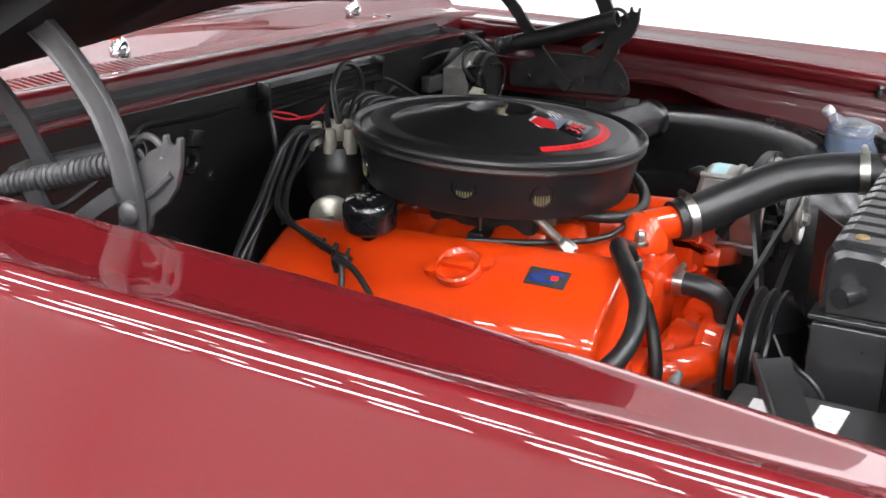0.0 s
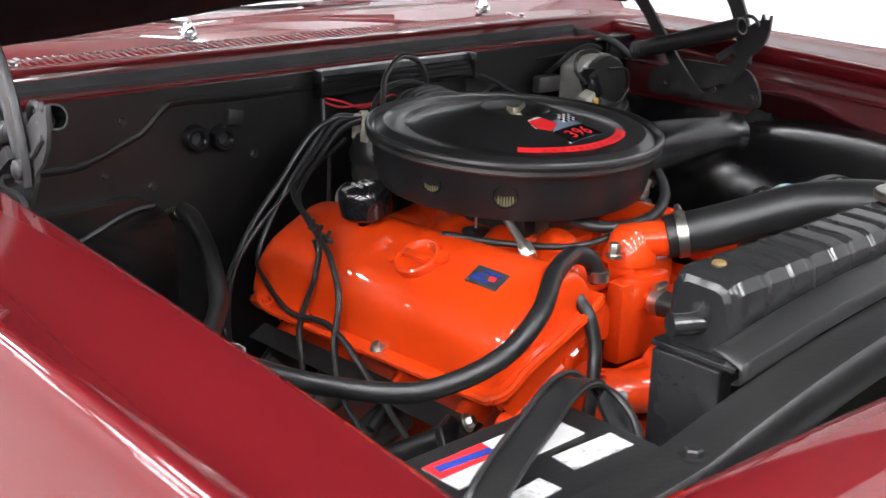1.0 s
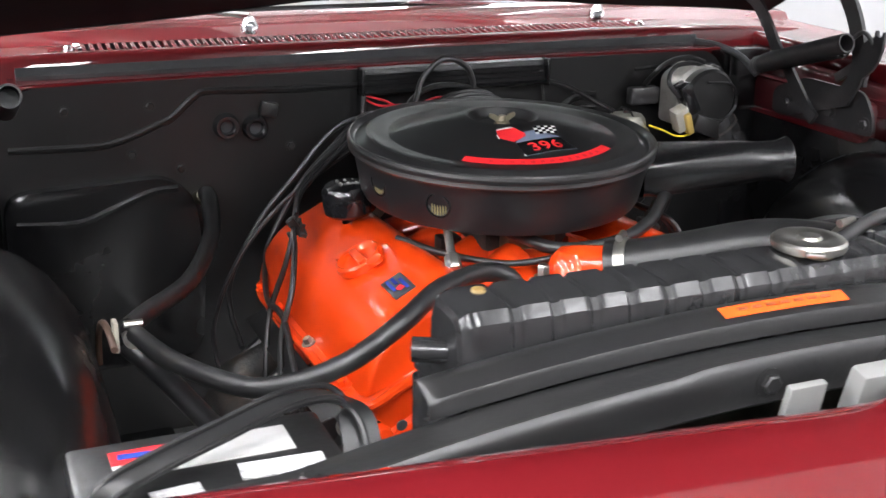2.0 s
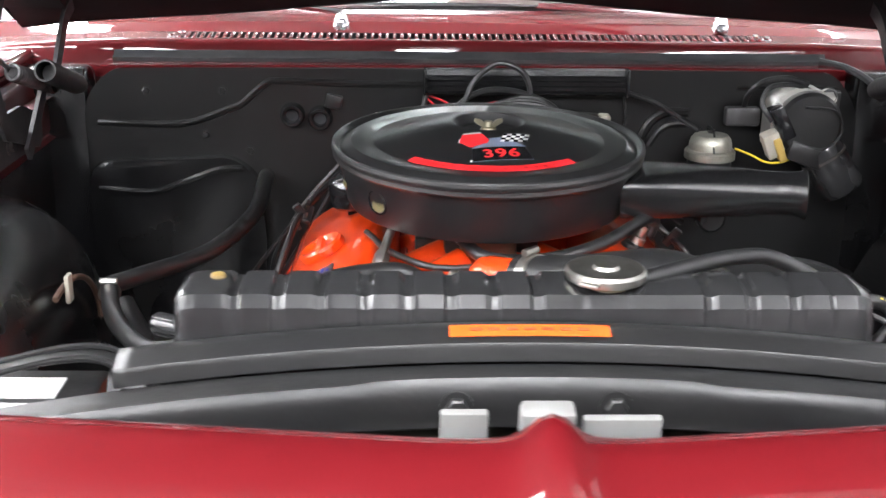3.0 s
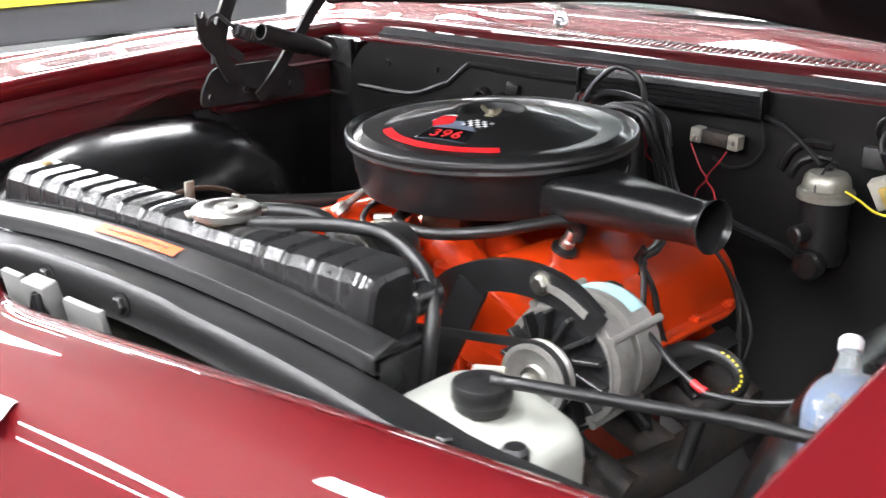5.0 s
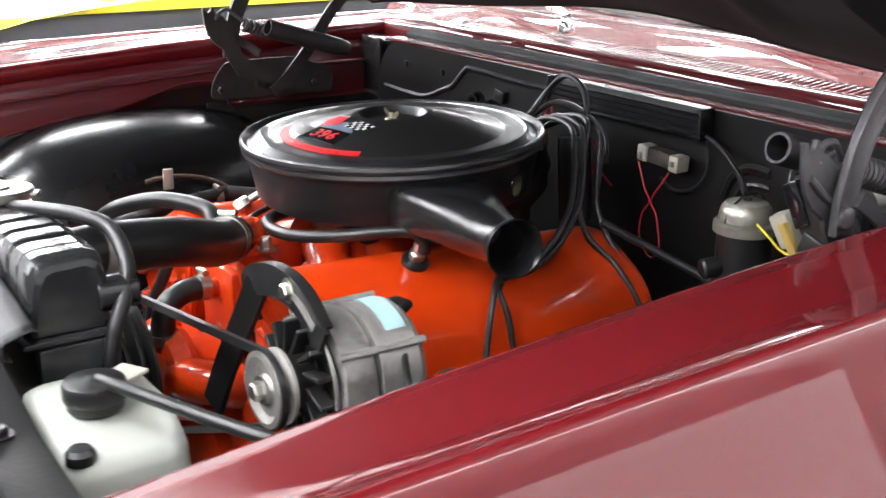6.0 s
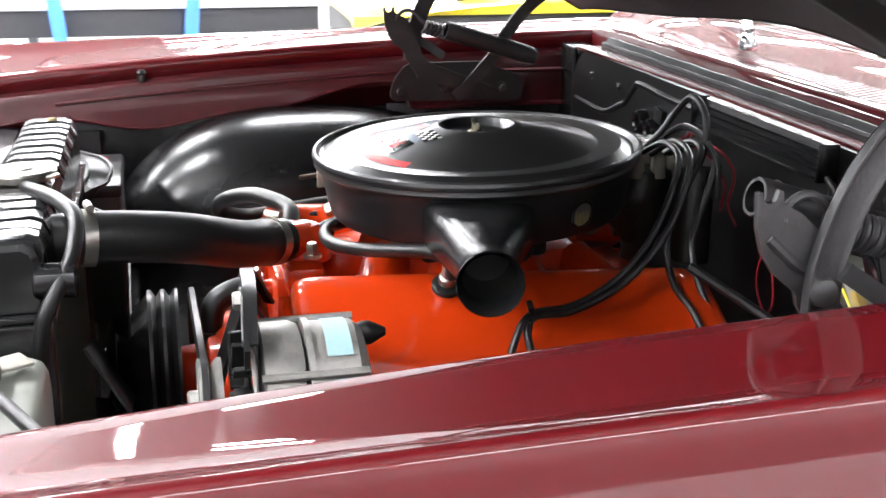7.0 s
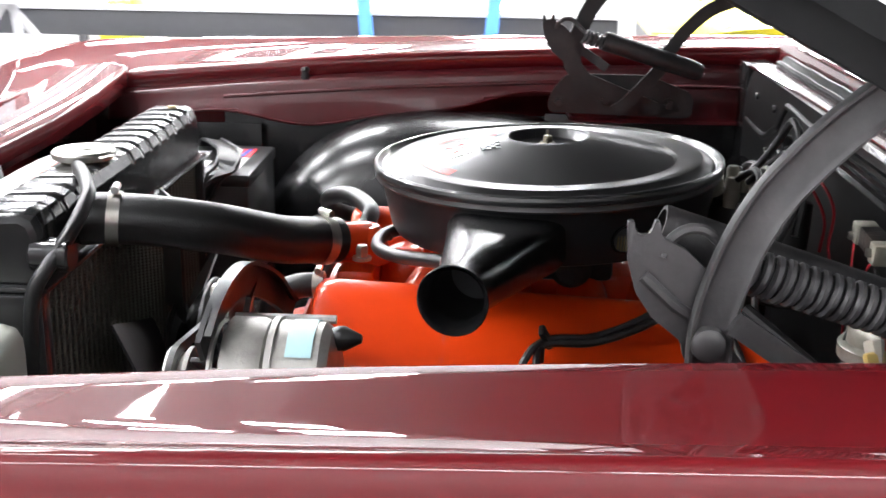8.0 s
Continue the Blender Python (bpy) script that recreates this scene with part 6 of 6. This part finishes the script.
hose("bypass_hose", [(-0.014, -0.269, 0.778), (-0.0123, -0.301, 0.7765), (-0.0065, -0.327, 0.765), (-0.0017, -0.336, 0.7425), (0, -0.336, 0.715)], 0.0155, "short black bypass elbow hose", ends=(((-0.014, -0.276, 0.778), (0, 1, 0)), ((0, -0.336, 0.726), (0, 0, 1))))
hose("ventilation_hose", [(0.202, -0.083, 0.849), (0.2067, -0.086, 0.8658), (0.1913, -0.105, 0.8757), (0.131, -0.165, 0.8635), (0.0607, -0.195, 0.8533), (-0.0097, -0.185, 0.8512), (-0.04, -0.12, 0.855)], 0.008, "black rubber crankcase ventilation hose")
hose("vacuum_hose", [(0.01, -0.186, 0.849), (-0.0295, -0.1965, 0.8432), (-0.079, -0.177, 0.8375), (-0.1285, -0.1125, 0.8357), (-0.158, -0.033, 0.834)], 0.0042, "thin black vacuum hose")
hose("overflow_hose", [(0.098, -0.527, 0.948), (0.155, -0.5014, 0.9535), (0.2, -0.4818, 0.955), (0.238, -0.4671, 0.9485), (0.283, -0.4695, 0.926), (0.306, -0.4829, 0.9015), (0.317, -0.4983, 0.87), (0.314, -0.5056, 0.8045), (0.307, -0.51, 0.714)], 0.0075, "black rubber overflow hose from the radiator cap")
hose("washer_hose", [(0.427, -0.548, 0.882), (0.4615, -0.5335, 0.881), (0.531, -0.494, 0.873), (0.6005, -0.4545, 0.866), (0.66, -0.43, 0.86)], 0.0058, "black washer hose from the bottle cap", category="hose")
hose("fuel_hose", [(-0.140, -0.183, 0.829), (-0.138, -0.212, 0.823), (-0.1379, -0.2363, 0.8133), (-0.136, -0.2522, 0.7996), (-0.1375, -0.2668, 0.7885), (-0.1385, -0.2755, 0.7695), (-0.1408, -0.2825, 0.751), (-0.1495, -0.2905, 0.727), (-0.156, -0.295, 0.702), (-0.164, -0.297, 0.664), (-0.17, -0.30, 0.60)], 0.0086, "black rubber fuel hose down the engine front", steps=5)
ob = thing("fuel_line", "zinc fuel line with fitting", "pipe", (-0.13, -0.14, 0.84))
part("pipe", rod((-0.118, -0.096, 0.876), (-0.138, -0.166, 0.839), 0.0055, n=12), ZINC, ob)
part("fitting", lathe([(0.008, 0), (0.010, 0.004), (0.010, 0.018), (0.008, 0.022)], aim((-0.134, -0.153, 0.846), (-0.141, -0.185, 0.827)), 6), ZINC, ob, "zinc hex fitting")
ob = thing("pipe_stub", "dull grey ribbed pipe stub beside the water pump", "pipe", (-0.13, -0.311, 0.688))
a, b = Vector((-0.1149, -0.3116, 0.6966)), Vector((-0.1502, -0.3115, 0.6792))
part("pipe", lathe([(0.0062, 0), (0.0078, 0.002), (0.0078, 0.008), (0.0068, 0.009), (0.0068, 0.014), (0.0078, 0.015), (0.0078, 0.021), (0.0068, 0.022), (0.0068, 0.028), (0.0078, 0.029), (0.0078, 0.036), (0.0055, 0.040)], aim(a, b), 18), GALV, ob)
power = [(0.372, -0.19, 0.742), (0.388, -0.19, 0.772), (0.411, -0.19, 0.791), (0.439, -0.19, 0.799), (0.464, -0.19, 0.797), (0.481, -0.19, 0.785), (0.483, -0.19, 0.768), (0.470, -0.192, 0.750), (0.446, -0.197, 0.725), (0.43, -0.20, 0.66)]
ob = hose("power_hose", power, 0.0088, "black hose with yellow markings behind the alternator")
run = spline(power, 12)
for k in range(46, 76, 3):
    a, b = run[k], run[k + 2]
    d = (b - a).normalized()
    lift = Vector((0.25, -0.62, 0.74))
    lift = (lift - lift.dot(d) * d).normalized()
    part("yellow_marking", strip([a + lift * 0.0088, b + lift * 0.0088], 0.0022, 0.0008, tuple(lift), 2), WIRE_YEL, ob, "faded yellow print")

# spark plug leads and wires
LEADS = [
    [(-0.066, 0.250, 0.925), (-0.10, 0.262, 0.922), (-0.14, 0.255, 0.892), (-0.19, 0.238, 0.856), (-0.22, 0.205, 0.833), (-0.256, 0.104, 0.812), (-0.276, 0.083, 0.765), (-0.297, 0.09, 0.70), (-0.31, 0.067, 0.645), (-0.315, 0.055, 0.61)],
    [(-0.068, 0.235, 0.925), (-0.105, 0.245, 0.915), (-0.15, 0.240, 0.880), (-0.195, 0.222, 0.848), (-0.224, 0.190, 0.829), (-0.258, 0.100, 0.810), (-0.268, 0.061, 0.793), (-0.284, 0.022, 0.751), (-0.303, 0.008, 0.697), (-0.312, -0.02, 0.640), (-0.315, -0.06, 0.61)],
    [(-0.060, 0.265, 0.925), (-0.10, 0.275, 0.925), (-0.15, 0.265, 0.885), (-0.205, 0.252, 0.835), (-0.252, 0.250, 0.757), (-0.272, 0.209, 0.727), (-0.292, 0.12, 0.706), (-0.296, 0.02, 0.715), (-0.31, -0.10, 0.66), (-0.315, -0.18, 0.61)],
    [(-0.050, 0.273, 0.925), (-0.139, 0.262, 0.917), (-0.212, 0.255, 0.848), (-0.266, 0.255, 0.786), (-0.312, 0.25, 0.707), (-0.318, 0.245, 0.655), (-0.315, 0.19, 0.61)],
    [(-0.003, 0.222, 0.925), (0.04, 0.232, 0.948), (0.10, 0.225, 0.945), (0.13, 0.207, 0.914), (0.17, 0.173, 0.880), (0.20, 0.138, 0.852), (0.225, 0.094, 0.829), (0.242, 0.042, 0.813), (0.251, -0.006, 0.811), (0.270, -0.030, 0.790), (0.285, -0.05, 0.72), (0.315, -0.07, 0.61)],
    [(0.0, 0.235, 0.925), (0.045, 0.245, 0.952), (0.105, 0.238, 0.945), (0.14, 0.215, 0.906), (0.18, 0.178, 0.870), (0.208, 0.140, 0.844), (0.232, 0.094, 0.823), (0.247, 0.042, 0.809), (0.255, -0.010, 0.806), (0.276, -0.012, 0.770), (0.29, 0.0, 0.70), (0.315, 0.06, 0.61)],
    [(0.0, 0.25, 0.925), (0.05, 0.262, 0.952), (0.10, 0.255, 0.950), (0.13, 0.220, 0.902), (0.16, 0.190, 0.855), (0.192, 0.186, 0.812), (0.24, 0.196, 0.782), (0.285, 0.21, 0.71), (0.315, 0.17, 0.61)],
    [(-0.006, 0.262, 0.925), (0.05, 0.278, 0.948), (0.112, 0.268, 0.940), (0.145, 0.240, 0.895), (0.172, 0.215, 0.850), (0.202, 0.220, 0.800), (0.25, 0.236, 0.75), (0.30, 0.23, 0.66), (0.315, 0.17, 0.61)],
]
for pts in LEADS:
    cable("spark_plug_lead", [(x, y, z + 0.006 * min(1.0, max(0.0, (0.25 - y) / 0.06))) for x, y, z in pts], 0.0042, "black spark plug lead from the distributor", category="ignition lead")["group"] = "spark plug leads"
clip = thing("lead_clip", "black wire clip holding the spark plug leads", "clip", (-0.247, 0.112, 0.812))
part("bar", box((-0.247, 0.108, 0.815), (0.012, 0.046, 0.007), 0.002, (12, 18, 0)), BLACK, clip)
for d in (-0.018, 0.0, 0.018):
    part("finger", box((-0.249, 0.108 + d, 0.822 + d * 0.2), (0.005, 0.004, 0.016), 0.001, (12, 18, 0)), BLACK, clip)
cable("coil_lead", [(-0.035, 0.238, 0.925), (-0.020, 0.255, 0.950), (-0.004, 0.268, 0.980), (0.030, 0.272, 1.005), (0.068, 0.272, 0.992), (0.080, 0.270, 0.955), (0.060, 0.270, 0.915)], 0.0045, "black coil lead in a high loop", category="ignition lead")
cable("bay_cable", [(-0.045, 0.25, 0.925), (-0.021, 0.268, 0.948), (0.014, 0.272, 0.964), (0.065, 0.272, 0.961), (0.118, 0.268, 0.938), (0.135, 0.26, 0.90)], 0.0045, "black cable behind the air cleaner")
cable("bay_cable", [(-0.078, 0.33, 0.945), (-0.085, 0.315, 0.90), (-0.08, 0.31, 0.85), (-0.09, 0.30, 0.78)], 0.0040, "grey-black cable down the firewall")
cable("bay_cable", [(-0.10, 0.245, 0.90), (-0.22, 0.25, 0.82), (-0.30, 0.24, 0.74), (-0.36, 0.16, 0.67), (-0.37, 0.08, 0.62)], 0.0034, "thin black cable beside the engine")
cable("bay_cable", [(0.245, 0.338, 0.948), (0.285, 0.330, 0.935), (0.325, 0.318, 0.912), (0.352, 0.300, 0.897)], 0.004, "black cable from the wiring channel")
cable("bay_cable", [(0.238, 0.345, 0.945), (0.243, 0.345, 0.90), (0.225, 0.342, 0.872), (0.19, 0.34, 0.862), (0.165, 0.338, 0.875)], 0.0022, "thin black wire below the channel")
cable("bay_cable", [(0.43, 0.335, 0.93), (0.425, 0.30, 0.955), (0.44, 0.28, 0.978), (0.475, 0.275, 0.985), (0.51, 0.28, 0.975)], 0.0045, "black cable looped over the wiper motor")
cable("bay_cable", [(0.455, 0.262, 0.92), (0.440, 0.275, 0.945), (0.452, 0.278, 0.970), (0.485, 0.275, 0.975), (0.515, 0.285, 0.965)], 0.004, "black cable looped over the wiper motor")
cable("bay_cable", [(0.50, 0.25, 0.945), (0.545, 0.245, 0.94), (0.56, 0.25, 0.905), (0.535, 0.25, 0.88), (0.50, 0.255, 0.885)], 0.0022, "thin blue-black wire at the wiper motor")
cable("yellow_wire", [(0.402, 0.268, 0.876), (0.425, 0.262, 0.868), (0.45, 0.258, 0.857), (0.475, 0.256, 0.858), (0.50, 0.256, 0.872), (0.515, 0.256, 0.880)], 0.0017, "thin yellow wire to the brake cylinder", WIRE_YEL, "wire")
cable("red_wire", [(0.136, 0.322, 0.894), (0.157, 0.316, 0.861), (0.170, 0.314, 0.845), (0.155, 0.316, 0.824), (0.150, 0.317, 0.793), (0.163, 0.318, 0.770), (0.178, 0.318, 0.764), (0.191, 0.317, 0.785), (0.183, 0.316, 0.826), (0.168, 0.319, 0.845), (0.187, 0.319, 0.874), (0.196, 0.322, 0.890)], 0.0014, "thin red wire hanging from the resistor", WIRE_RED, "wire")
cable("red_wire", [(-0.078, 0.335, 0.940), (-0.06, 0.31, 0.932), (-0.03, 0.29, 0.935), (0.02, 0.30, 0.93), (0.06, 0.31, 0.90), (0.055, 0.31, 0.86)], 0.0018, "thin red wires behind the air cleaner", WIRE_RED, "wire")
cable("red_wire", [(-0.078, 0.338, 0.945), (-0.05, 0.315, 0.938), (-0.02, 0.30, 0.928), (0.04, 0.305, 0.94), (0.075, 0.315, 0.915), (0.06, 0.318, 0.87), (0.09, 0.315, 0.85)], 0.0018, "thin red wires behind the air cleaner", WIRE_RED, "wire")
ob = cable("alternator_wire", [(0.37, -0.212, 0.815), (0.399, -0.235, 0.818), (0.435, -0.252, 0.803), (0.4745, -0.2646, 0.791), (0.494, -0.268, 0.789), (0.551, -0.26, 0.796), (0.64, -0.23, 0.82)], 0.0035, "black wire with a red tape mark at the alternator", category="wire")
part("tape", tube([(0.466, -0.2620, 0.7935), (0.4745, -0.2646, 0.791), (0.484, -0.2667, 0.7895)], 0.0043, 8), RED_L, ob, "red tape mark")
cable("bay_cable", [(0.20, 0.20, 0.84), (0.25, 0.26, 0.80), (0.30, 0.30, 0.77), (0.34, 0.32, 0.74)], 0.006, "black cable at the engine's rear")
for s, at, lab in ((-1, (-0.256, 0.104, 0.820), "black plastic clip round the leads"), (1, (0.250, -0.006, 0.820), "black plastic clip round the leads")):
    ob = thing("lead_clip", lab, "clip", at, "lead clips")
    part("clip", box(at, (0.012, 0.007, 0.030), 0.002, (20, s * 35, 0)), RUBBER, ob)
    part("tail", box((at[0] + 0.006 * s, at[1] - 0.004, at[2] - 0.016), (0.005, 0.006, 0.02), 0.001, (0, s * 20, 0)), RUBBER, ob)
# brown hoop with a clip on the wheel house
hoop = thing("brake_line", "rusty brown hoop line on the wheel house", "pipe", (-0.54, -0.12, 0.70))
pts = [(-0.530, -0.121 + 0.15 * math.cos(a), 0.685 + 0.105 * math.sin(a)) for a in [math.pi * (0.02 + 0.56 * k / 14) for k in range(15)]]
part("line", tube(pts, 0.004, 8, 3), BRONZE, hoop)
part("line_clip", box((-0.524, -0.121, 0.788), (0.006, 0.018, 0.036), 0.002), BEIGE, hoop, "pale metal clip")
